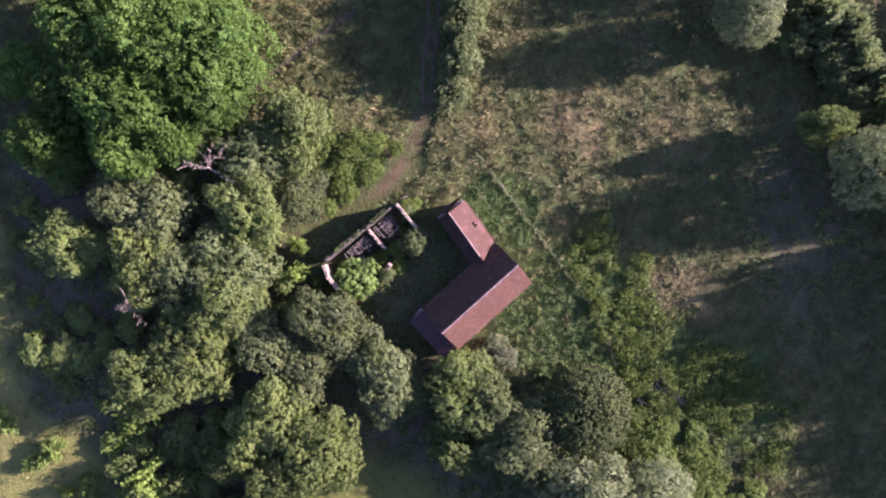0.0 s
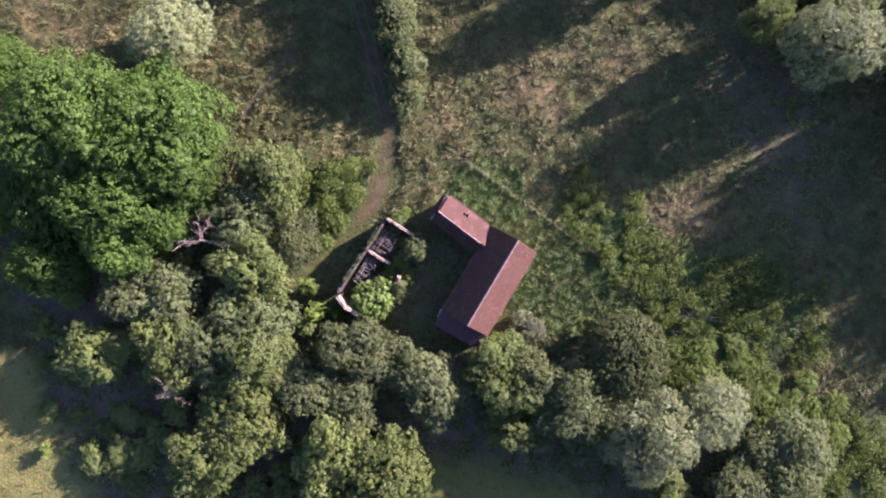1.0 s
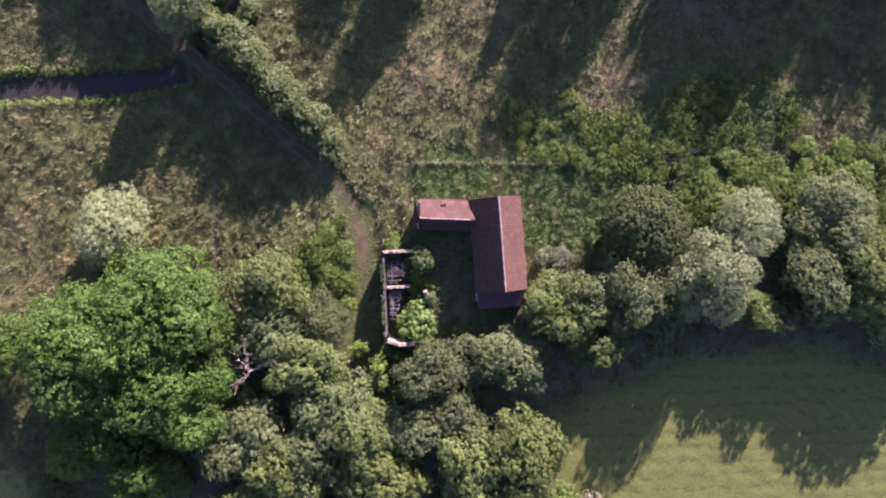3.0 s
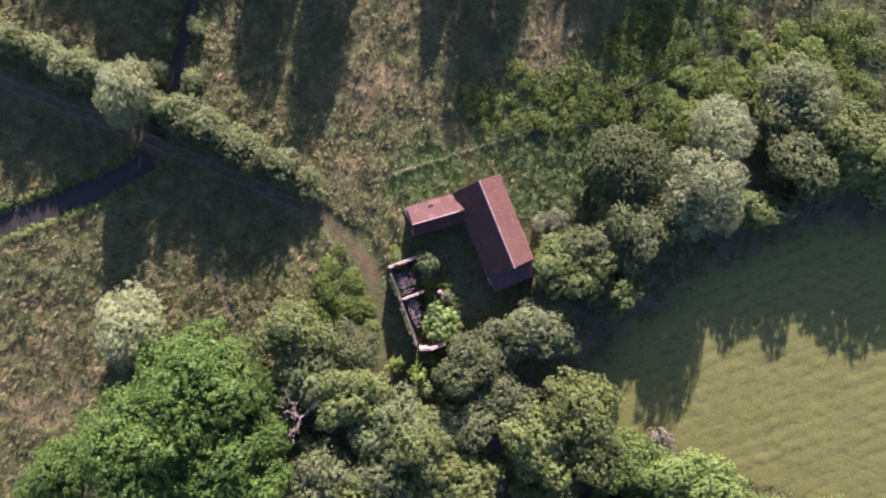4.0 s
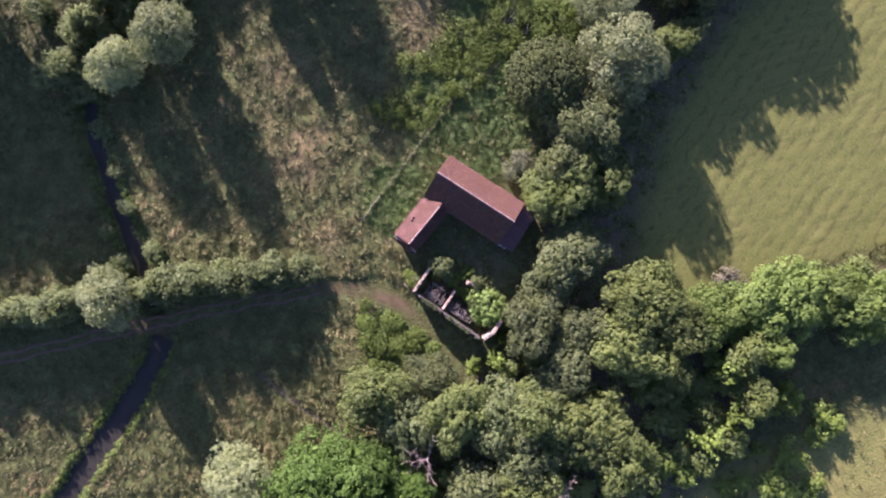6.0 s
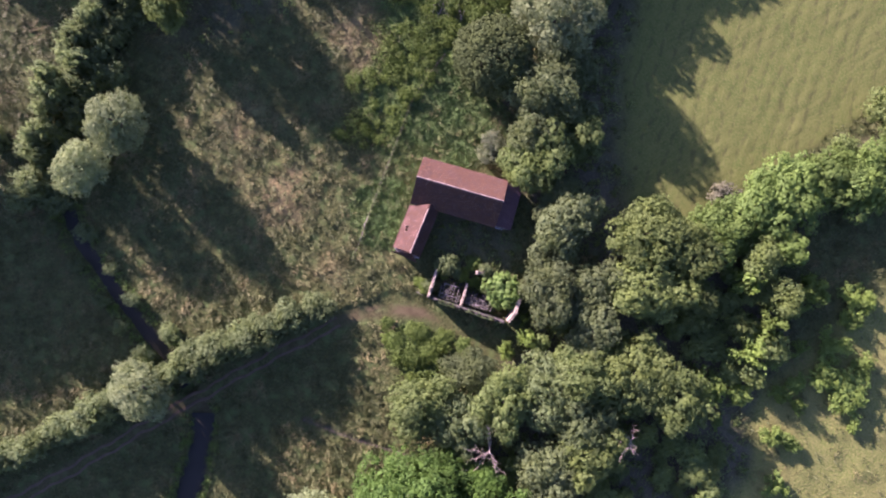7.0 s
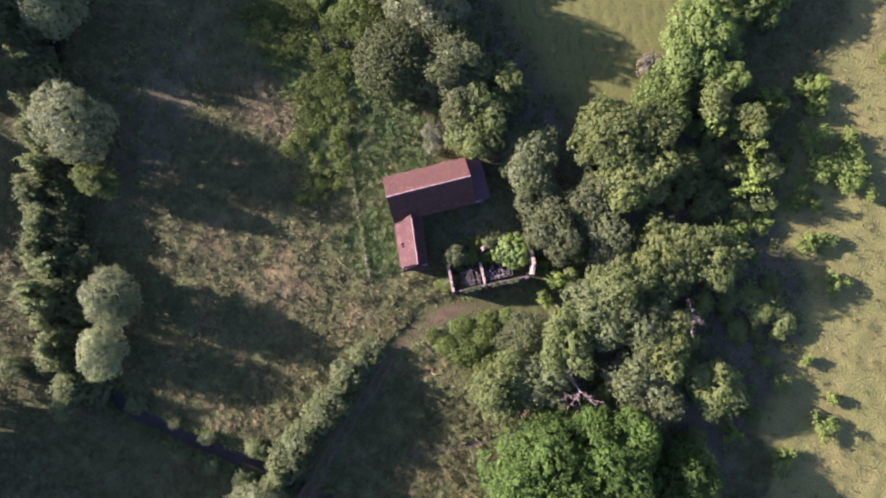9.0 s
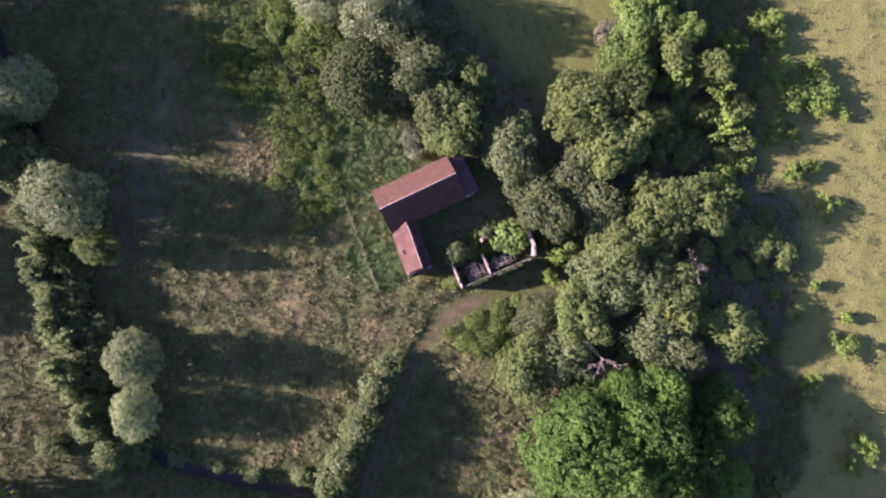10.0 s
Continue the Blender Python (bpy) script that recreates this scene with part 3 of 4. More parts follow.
def ruin():
    rng = random.Random(4)
    r = thing("ruined_outbuilding", "roofless stone outbuilding with broken walls and bare joists", "ruin")
    for line, thick, heights, seed, label in (
            (((-5.6, 7.2), (-4.0, 5.3), (-2.1, 3.1)), 0.44, (3.2, 3.5, 2.8), 1, "sunlit broken rubble wall"),
            (((-5.9, 6.9), (-10.2, 3.3), (-16.4, -1.7)), 0.34, (3.0, 3.9, 4.0), 2, "mossy rubble wall"),
            (((-9.9, 3.1), (-8.6, 1.5), (-7.3, 0.1)), 0.38, (3.0, 3.0, 2.4), 3, "sunlit broken rubble wall"),
            (((-16.7, -2.4), (-16.0, -4.3), (-14.3, -6.4)), 0.62, (4.0, 4.2, 3.7), 4, "pale sunlit leaning end wall"),
            (((-6.5, -2.2), (-7.4, -3.6)), 0.6, (2.1, 1.6), 5, "stump of a broken rubble wall")):
        bm = bmesh.new()
        ruin_wall(bm, line, thick, heights, seed)
        part("wall", bm, MOSSY if "mossy" in label else STONE, r, label)
    # bare joists: two bays, running from the back wall towards the yard
    a, e = Vector((-0.76, -0.65, 0)), Vector((0.65, -0.76, 0))
    for start, count, gap, reach in ((Vector((-6.7, 5.6, 2.45)), 11, 0.33, 3.2), (Vector((-10.2, 2.4, 2.4)), 16, 0.30, 2.4)):
        for k in range(count):
            if rng.random() < 0.1:
                continue
            p = start + a * (k * gap + rng.uniform(-0.08, 0.08))
            q = p + e * (reach * rng.uniform(0.45, 1.0)) + a * rng.uniform(-0.25, 0.25) + Vector((0, 0, rng.uniform(-0.5, 0.15)))
            bm = bmesh.new()
            m = look(p, q)
            bmesh.ops.create_cube(bm, size=1, matrix=m @ Matrix.Translation((0, 0, -(q - p).length / 2)) @ Matrix.Diagonal((rng.uniform(0.045, 0.07), 0.09, (q - p).length, 1)))
            part("joist", bm, TIMBER, r)
    for p, q in (((-6.2, 5.0, 2.25), (-8.6, 2.9, 2.2)), ((-10.9, 1.2, 2.15), (-12.4, -0.2, 2.0)), ((-11.0, -0.4, 2.3), (-12.2, -0.9, 1.6)), ((-5.0, 3.6, 2.0), (-6.9, 1.9, 1.9))):
        bm = bmesh.new()
        tube(bm, [p, (Vector(p) + Vector(q)) / 2 + Vector((0, 0, 0.05)), q], [0.06, 0.07, 0.06], 6)
        part("beam", bm, TIMBER, r, "fallen weathered beam")
    # collapsed masonry inside
    bm = bmesh.new()
    for k in range(170):
        u, v = rng.uniform(0.5, 13), rng.uniform(0.4, 2.6) if rng.random() < 0.6 else rng.uniform(0.4, 5.2)
        p = Vector((-6.2, 6.2, 0)) + a * u + e * v
        stone(bm, p + Vector((0, 0, rng.uniform(0.0, 0.5))), rng.uniform(0.12, 0.28), rng)
    for k in range(60):
        p = Vector((-11.4, -0.7, 0)) + a * rng.gauss(0, 0.5) + e * rng.gauss(0, 0.5)
        stone(bm, p + Vector((0, 0, rng.uniform(0.2, 1.7))), rng.uniform(0.15, 0.3), rng)
    # Shares the back wall's dark stone, to tone down the ruin's interior.
    tagged(part("rubble", bm, MOSSY, r, "heaps of fallen dark stones"), kind="stuff")


ruin()


# ---- trees and shrubs ----
def leaf_mesh(name, p, n, size, aspect, rng):
    """Pointed leaves at p, facing n."""
    n = n / np.linalg.norm(n, axis=1, keepdims=True)
    t = np.cross(n, rng.normal(size=p.shape))
    t /= np.linalg.norm(t, axis=1, keepdims=True)
    b = np.cross(n, t)
    s = (size * rng.uniform(0.65, 1.35, len(p)))[:, None]
    v = np.stack([p + t * s, p - t * s * 0.6 + b * s * aspect, p - t * s * 0.6 - b * s * aspect], 1).reshape(-1, 3)
    return soup(name, v, np.arange(len(v)).reshape(-1, 3))


def unit(v):
    return v / np.linalg.norm(v, axis=1, keepdims=True)


def crown(rng, radius, tall, base, lobes, lobe, clump, each, size, aspect=0.75, flat=0.85, jitter=0.4, ragged=0.25, droop=0.0, low=-0.45, heart=0.62):
    """A crown in three orders: boughs round an uneven dome, leafy clumps over the boughs, leaves over the clumps.
    base: height of its lowest leaves; lobe: a bough's share of the crown's radius; clump: a clump's radius in metres."""
    half = (tall - base) / 2
    k = np.arange(lobes) + 0.5
    up = 1 - (1 - low) * k / lobes
    turn = k * 2.39996 + rng.uniform(0, 6.28)
    side = np.sqrt(1 - up ** 2)
    d = unit(np.c_[side * np.cos(turn), side * np.sin(turn), up] + rng.normal(size=(lobes, 3)) * 0.14)
    lr = lobe * radius * rng.uniform(0.7, 1.3, lobes)
    reach = 1 + ragged * rng.uniform(-0.95, 0.6, lobes)
    c = d * reach[:, None] * np.c_[radius - lr * 0.85, radius - lr * 0.85, half - lr * flat * 0.85]
    # a heart that the boughs grow out of
    c = np.r_[c, [[0, 0, 0]]]
    lr = np.r_[lr, radius * heart]
    squash = np.r_[np.full(lobes, flat), half / radius]
    # clumps over the boughs, where no other bough covers them
    area = 4 * math.pi * lr ** 2 * (0.5 + 0.5 * squash)
    count = np.maximum(6, area / (clump * 1.55) ** 2).astype(int)
    which = np.repeat(np.arange(lobes + 1), count)
    q = unit(rng.normal(size=(len(which), 3)) + (0, 0, 0.25))
    at_ = c[which] + q * lr[which][:, None] * np.c_[np.ones(len(which)), np.ones(len(which)), squash[which]]
    free = np.ones(len(which), bool)
    for i in range(lobes + 1):
        e = (at_ - c[i]) / (lr[i], lr[i], lr[i] * squash[i])
        free &= (np.linalg.norm(e, axis=1) > 0.86) | (which == i)
    free &= at_[:, 2] > -half * 0.92
    at_, q = at_[free], q[free]
    at_ = at_ + q * (rng.normal(size=len(at_)) * clump * 0.5)[:, None] + rng.normal(size=at_.shape) * clump * 0.3
    cr = clump * rng.uniform(0.55, 1.45, len(at_))
    w = np.repeat(np.arange(len(at_)), each)
    g = unit(unit(rng.normal(size=(len(w), 3))) + 0.8 * q[w] + (0, 0, 0.25))
    p = at_[w] + g * (cr[w] * rng.uniform(0.45, 1.1, len(w)))[:, None]
    n = 0.75 * g + 0.45 * q[w] + jitter * rng.normal(size=g.shape)
    # broad sprays beneath the clumps and in the heart, which keep the crown dense
    m = int(len(at_) * 1.3)
    j = rng.integers(0, len(at_), m)
    inner = at_[j] * rng.uniform(0.55, 0.93, m)[:, None]
    sizes = np.r_[np.full(len(p), size), np.full(m, clump * 1.15)]
    p, n = np.r_[p, inner], np.r_[n, q[j] + 0.3 * rng.normal(size=(m, 3))]
    p[:, 2] += base + half - droop * (p[:, 0] ** 2 + p[:, 1] ** 2) / radius
    return leaf_mesh("crown", p, n, sizes, aspect, rng)


MADE = {}


def plant(kind, name, label, category, x, y, radius, tall, model, leaf, variants, trunk=True, group="", **form):
    """A tree or shrub: trunk, limbs and crown, built once a variant and then copied."""
    key = (kind, len(MADE.get(kind, ())) if len(MADE.get(kind, ())) < variants else int(abs(x * 7 + y * 13)) % variants)
    r0, h0 = model
    m = pose(x, y, height(x, y) - 0.05, 0, 0, (x * 37 + y * 91) % 360)
    k = 1 if kind == "round" else 1 + 0.14 * math.sin(x * 5.1 + y * 3.7)
    scale = Matrix.Diagonal((radius / r0 * k, radius / r0 / k, tall / h0, 1))
    if kind in MADE and key[1] < len(MADE[kind]):
        first = MADE[kind][key[1]]
        s = first.scale
        return copy_thing(first, m @ scale @ Matrix.Diagonal((1 / s.x, 1 / s.y, 1 / s.z, 1)))
    rng = np.random.default_rng(sum(map(ord, kind)) * 10 + key[1])
    ob = thing(name, label, category, group, m @ scale)
    if trunk:
        base = form["base"]
        bend = [Vector((rng.normal() * 0.04 * h0 * t, rng.normal() * 0.04 * h0 * t, h0 * t)) for t in (0, 0.15, 0.35, 0.55, 0.75)]
        w = 0.035 * h0
        bm = bmesh.new()
        tube(bm, bend, [w * 1.4, w, w * 0.85, w * 0.6, w * 0.25], 8)
        part("trunk", bm, BARK, ob)
        for i in range(5):
            a = i * 1.257 + rng.uniform(-0.4, 0.4)
            s = bend[2].lerp(bend[3], rng.uniform(-0.3, 0.9))
            e = Vector((math.cos(a) * r0 * 0.68, math.sin(a) * r0 * 0.68, base + (h0 - base) * rng.uniform(0.3, 0.6)))
            bm = bmesh.new()
            tube(bm, [s, s.lerp(e, 0.5) + Vector((0, 0, 0.05 * h0)), e], [w * 0.5, w * 0.33, w * 0.1], 6)
            part("limb", bm, BARK, ob)
    link_mesh("crown", crown(rng, r0, h0, **form), leaf, ob)
    MADE.setdefault(kind, []).append(ob)
    return ob


def maple(x, y, r, h):
    return plant("maple", "broadleaf_tree", "mid-green broadleaf tree with a lumpy rounded crown", "tree", x, y, r, h, (5, 9.5), LEAF["maple"], 4,
                 group="trees round the farmstead", base=0.7, lobes=22, lobe=0.30, clump=0.38, each=14, size=0.145, ragged=0.4)


def field_tree(x, y, r, h):
    return plant("field", "broadleaf_tree", "fresh green bushy tree of the hedge beside the mown field", "tree", x, y, r, h, (5, 8), LEAF["fresh"], 3,
                 group="trees of the field hedge", base=0.3, lobes=24, lobe=0.29, clump=0.38, each=14, size=0.145, ragged=0.5)


def far_tree(x, y, r, h):
    return plant("far", "broadleaf_tree", "tall green tree of a distant treeline", "tree", x, y, r, h, (5, 9.5), LEAF["maple"], 2,
                 group="distant treeline", base=0.7, lobes=13, lobe=0.38, clump=0.75, each=18, size=0.3)


def ash(x, y, r, h):
    return plant("ash", "broadleaf_tree", "grey-green broadleaf tree with a loose open crown", "tree", x, y, r, h, (5, 9), LEAF["ash"], 4,
                 group="trees round the farmstead", base=0.7, lobes=20, lobe=0.31, clump=0.36, each=13, size=0.135, ragged=0.52)


def oak(x, y, r, h):
    return plant("oak", "broadleaf_tree", "olive-green broadleaf tree with a dense bumpy crown", "tree", x, y, r, h, (5.5, 10), LEAF["oak"], 3,
                 group="trees round the farmstead", base=0.8, lobes=26, lobe=0.28, clump=0.38, each=15, size=0.14, ragged=0.34)


def pale_tree(x, y, r, h):
    return plant("pale", "broadleaf_tree", "pale yellowish-green broadleaf tree with thin foliage", "tree", x, y, r, h, (5, 9), LEAF["pale"], 2,
                 group="trees round the farmstead", base=0.8, lobes=18, lobe=0.33, clump=0.35, each=13, size=0.13, ragged=0.52)


def willow(x, y, r, h):
    return plant("willow", "willow_tree", "silvery-green willow with a fine feathery round crown", "tree", x, y, r, h, (5.5, 12), LEAF["willow"], 3,
                 group="willows by the water", base=0.2, lobes=22, lobe=0.33, clump=0.38, each=18, size=0.13, aspect=0.5, flat=1.0, ragged=0.3, low=-0.8)


def acacia(x, y, r, h):
    return plant("acacia", "acacia_tree", "large bright-green tree with layered drooping foliage", "tree", x, y, r, h, (8, 15), LEAF["acacia"], 3,
                 group="large bright trees beside the wood", base=2.0, lobes=40, lobe=0.29, clump=0.55, each=15, size=0.165, flat=0.42, ragged=0.24, droop=0.14)


def round_tree(x, y, r, h):
    return plant("round", "broadleaf_tree", "dark-green tree with a dense evenly round crown", "tree", x, y, r, h, (6.5, 13), LEAF["round"], 1,
                 base=0.2, lobes=26, lobe=0.22, clump=0.3, each=13, size=0.13, ragged=0.03, jitter=0.35, flat=1.0, heart=0.95)


def lime_shrub(x, y, r, h):
    return plant("lime", "shrub", "yellow-green shrub with spreading twigs on the grass", "shrub", x, y, r, h, (2.6, 3.5), LEAF["lime"], 4,
                 trunk=False, group="shrubs on the pasture", base=0.1, lobes=15, lobe=0.25, clump=0.3, each=10, size=0.15, ragged=0.95, jitter=0.5, heart=0.4)


def bush(x, y, r, h):
    return plant("bush", "bush", "dense mid-green bush of the wayside hedge", "bush", x, y, r, h, (2.8, 4), LEAF["hedge"], 4,
                 trunk=False, group="bushes of the hedge", base=-1.2, lobes=10, lobe=0.42, clump=0.42, each=12, size=0.145, ragged=0.4)


def weed_bush(x, y, r, h):
    return plant("weed", "bush", "fresh green weedy scrub among brambles", "bush", x, y, r, h, (2.8, 4), LEAF["bramble"], 3,
                 trunk=False, group="weedy scrub on the slope", base=0.0, lobes=12, lobe=0.36, clump=0.4, each=12, size=0.15, ragged=0.5)


def young_tree(x, y, r, h):
    return plant("young", "young_tree", "young mid-green tree in the underwood", "tree", x, y, r, h, (2.6, 6), LEAF["maple"], 5,
                 group="young trees in the wood", base=0.4, lobes=11, lobe=0.38, clump=0.4, each=11, size=0.165, ragged=0.5)


def dark_bush(x, y, r, h):
    return plant("dark", "bush", "dark green bush of thickets, underwood and an unseen shade row", "bush", x, y, r, h, (2.8, 4), LEAF["hedge"], 3,
                 trunk=False, group="bushes of the thicket", base=-0.8, lobes=10, lobe=0.42, clump=0.50, each=12, size=0.17, ragged=0.4)


def ruin_bush(x, y, r, h):
    return plant("ruinbush", "bush", "yellowish bush growing on the ruined wall", "bush", x, y, r, h, (2.4, 4.5), LEAF["pale"], 1,
                 trunk=False, base=0.2, lobes=12, lobe=0.4, clump=0.3, each=20, size=0.12, ragged=0.45)


def fig_bush(x, y, r, h):
    return plant("fig", "bush", "fresh green large-leaved bush inside the ruin", "bush", x, y, r, h, (3.3, 5), LEAF["fig"], 1,
                 trunk=False, base=0.2, lobes=10, lobe=0.42, clump=0.42, each=18, size=0.2, ragged=0.3)


def withered_bush(x, y, r, h):
    return plant("withered", "bush", "withered brown bush with dry leaves and twigs", "bush", x, y, r, h, (2.4, 3), LEAF["withered"], 2,
                 trunk=False, group="withered bushes", base=0.0, lobes=12, lobe=0.34, clump=0.3, each=9, size=0.13, ragged=0.7, jitter=0.7)


def flower_bush(x, y, r, h):
    return plant("flower", "bush", "bush with cream-white flower heads beside the house", "bush", x, y, r, h, (2.4, 3), LEAF["flower"], 2,
                 trunk=False, group="flowering bushes by the house", base=0.0, lobes=9, lobe=0.4, clump=0.34, each=16, size=0.14, ragged=0.5)


willow(-29.2, 44.7, 6.1, 10)
willow(23.2, -37.0, 7.3, 12.2)
willow(34.5, -37.4, 5.6, 9.4)
willow(68, 11.6, 6.7, 14.8)
willow(81.9, -5.1, 5.5, 13.1)
willow(48.3, 36.3, 5, 13.1)
willow(45.5, 46.1, 4.5, 10.4)
acacia(-34.6, 29.8, 10.0, 16)
acacia(-46.6, 34.6, 10.2, 16)
acacia(-32.6, 21.6, 5.6, 13)
acacia(-51.5, 25.5, 8.2, 12)
acacia(-43.4, 21.2, 8.3, 14)
acacia(-37.4, 17.0, 4.2, 11)
acacia(-61.0, 26.5, 4.8, 10)
acacia(-57.9, 16.2, 5.4, 10.5)
acacia(-46, 15.2, 4.9, 12)
acacia(-57.3, 47.9, 6.1, 9.5)
acacia(-40.5, 31.0, 8.5, 17)
maple(-20.9, 18.3, 5.8, 10)
maple(-27.7, 5.7, 5.9, 9)
maple(5.4, -24.2, 5.6, 9)
maple(5.3, -19.3, 4.1, 7)
maple(3.3, -30.6, 3.6, 8)
maple(24.3, -47.5, 3.6, 7)
maple(40.6, -57.8, 5.6, 9.3)
maple(-30.8, -8.4, 5.6, 10)
maple(-55.3, 0.4, 5.3, 7)
maple(37.6, -61.5, 5.8, 9.3)
maple(40.5, -68.9, 6.4, 9.6)
field_tree(-23.1, -41.9, 5.5, 7)
field_tree(-23.1, -51.7, 6.6, 7)
field_tree(-24.3, -57.7, 5.5, 7)
field_tree(-25.8, -64.1, 6.0, 7)
field_tree(-29.2, -69, 6.0, 7)
maple(-42.9, -20.1, 5.8, 9)
maple(60.5, 19, 3.3, 10)
pale_tree(-26.4, 14.7, 5.5, 9)
pale_tree(-30.8, -2.4, 6.2, 9)
pale_tree(-37.5, -3.5, 6.2, 9)
ash(-21, 8, 4.2, 5)
ash(-15.6, -11.8, 5.7, 9)
ash(-19.7, -18.4, 4.7, 7)
ash(-7.8, -19.4, 5.7, 8)
ash(34.9, -51.2, 5.7, 9)
ash(44.7, -49, 6.2, 8)
ash(41.2, -45.8, 4.2, 7)
ash(-41.6, 5.3, 5.7, 8.5)
ash(-46, 9.3, 5.5, 7.5)
ash(-4.3, -22, 4.6, 5)
young_tree(-35, -36.9, 2.6, 3.2)
young_tree(-36, -41.5, 2.0, 2.8)
young_tree(-41.5, -31.5, 2.0, 2.8)
young_tree(-38.7, -32.1, 2.4, 3)
ash(-25.5, -13.9, 5.4, 8)
ash(-51.8, 18.1, 5.1, 4.5)
ash(14, -28.2, 5.5, 10)
ash(15.6, -32, 4.1, 9)
ash(8, -23.2, 4.3, 9)
round_tree(23.6, -24.6, 6.9, 10)
oak(-43.3, -2.1, 5.9, 9)
oak(-36.3, -15.6, 7.5, 9)
oak(-16.9, -31.2, 6.4, 9.6)
oak(-23, -35.5, 5.8, 8.8)
oak(-24.6, -26, 6.6, 9.2)
oak(-30.3, -32, 4.4, 7)
oak(-21.3, -78.7, 4.8, 9)
willow(7.3, 57.5, 4.9, 12.5)
lime_shrub(-20.8, -3.4, 1.8, 4.6)
lime_shrub(-20.8, 0.5, 1.5, 3.4)
dark_bush(70.3, 21.8, 3.2, 4)
dark_bush(70.0, 28.4, 2.9, 4)
bush(65.8, 31.6, 2.9, 4)
bush(61.2, 35.7, 3.2, 4)
bush(57.4, 33.5, 2.4, 4)
bush(65.5, 24.9, 2.7, 4)
bush(50.0, 54.6, 2.7, 4)
bush(44.6, 54.1, 2.9, 4)
bush(60.2, 57.6, 2.4, 4)
bush(47.7, 55.8, 3.0, 5)
bush(48.1, 59.4, 2.5, 5)
bush(12.8, 56.2, 2.0, 3)
bush(8.4, 54.9, 1.8, 5)
bush(13.5, 49.8, 2.0, 3)
bush(-3.9, 5.9, 1.4, 2)
ruin_bush(-2.8, 1.2, 2.1, 4.4)
fig_bush(-11.9, -4.9, 3.2, 4.4)
bush(-7.1, -3.9, 1.3, 2.6)
bush(-10.5, -2.5, 1.2, 2.6)
weed_bush(-3.6, 6.8, 1.3, 1.2)
weed_bush(-2.6, 7.4, 0.9, 0.9)
weed_bush(-5.6, -0.2, 1.2, 1.5)
weed_bush(-7.9, -1.2, 1.1, 1.4)
weed_bush(-9.4, -1.6, 0.9, 1.6)
weed_bush(-5.0, -2.6, 1.3, 1.3)
weed_bush(-12.6, -2.2, 0.8, 1.8)
weed_bush(-13.9, -2.7, 0.8, 2.0)
weed_bush(-3.8, 3.0, 0.9, 1.4)
lime_shrub(-18.3, -5.1, 1.0, 3)
lime_shrub(-59.2, -46.4, 3.7, 2.8)
lime_shrub(-62.3, -46, 2.7, 2.4)
lime_shrub(-55.3, -44.4, 2.6, 2.3)
lime_shrub(-51.3, -48.6, 3.0, 2.5)
lime_shrub(-57.5, -52.1, 2.0, 2)
lime_shrub(-48.6, -38.8, 1.6, 1.9)
lime_shrub(-47, -27, 2.8, 2.4)
lime_shrub(-50, -30.3, 2.1, 2.1)
lime_shrub(-41, -40.9, 2.2, 6.6)
lime_shrub(-60, -32.1, 2.1, 2.1)
lime_shrub(-62.5, -33.7, 1.5, 1.8)
lime_shrub(-67.7, -27.7, 2.2, 2.1)
lime_shrub(-52.2, -24.5, 1.2, 1.7)
lime_shrub(-62.1, -13.3, 1.1, 1.6)
lime_shrub(-63, -8.3, 1.1, 1.6)
lime_shrub(-69.6, -12.2, 1.0, 1.6)
lime_shrub(-68.1, -6.1, 1.1, 1.6)
lime_shrub(-77.2, -7.7, 1.2, 1.7)
lime_shrub(-77.8, -2.3, 2.5, 2.3)
lime_shrub(-63.9, 6.2, 1.8, 1.9)
lime_shrub(-74.2, 5.4, 1.8, 1.9)
lime_shrub(-86.6, 13.9, 2.1, 2.1)
lime_shrub(-88.7, 15.5, 1.6, 1.9)
lime_shrub(-85.7, 18.6, 1.8, 1.9)
lime_shrub(-66.2, -44.6, 0.9, 1.5)
lime_shrub(-54.4, -40, 1.8, 1.9)
lime_shrub(-57.2, -38, 1.5, 1.8)
lime_shrub(-49.3, -44.1, 1.4, 1.7)
lime_shrub(-48.8, -58.1, 2.0, 2)
lime_shrub(-40.1, -50.8, 2.0, 3.4)
lime_shrub(-49.5, -54.1, 1.8, 1.9)
lime_shrub(-46.9, -56.8, 2.5, 2.2)
lime_shrub(-41.7, -51.8, 2.3, 3.4)
lime_shrub(-57.3, -69.5, 2.2, 2.1)
lime_shrub(-53.9, -36.5, 1.6, 1.9)
lime_shrub(-58.6, -17.2, 1.3, 1.7)
young_tree(-58.4, 14.7, 3.0, 4.6)
young_tree(-63, 26.5, 2.7, 5)
young_tree(-71.6, 26.1, 3.2, 5)
young_tree(-58, -17, 2.2, 2.6)
young_tree(-49.8, 0.2, 2.4, 4)
young_tree(-74.6, 8.2, 1.8, 2.2)
maple(-38.3, -44.9, 3.4, 8)
lime_shrub(-44.1, -34.9, 2.7, 6)
lime_shrub(-43.1, -26.2, 1.6, 3.4)
lime_shrub(-45.4, -42.1, 1.2, 1.6)
lime_shrub(-42.4, -46.9, 1.9, 3.4)
maple(-31.2, -45.1, 4.1, 8)
field_tree(-32.3, -50.6, 2.9, 7)
lime_shrub(-32.4, -42.4, 2.5, 6.5)
withered_bush(-16.5, -26.1, 1.9, 2.2)
withered_bush(-17.5, -23.5, 1.5, 1.8)
withered_bush(-18.0, -46.7, 2.2, 3.0)
withered_bush(-20.0, -48.5, 1.8, 2.8)
withered_bush(-33.7, 18.4, 1.8, 7.0)
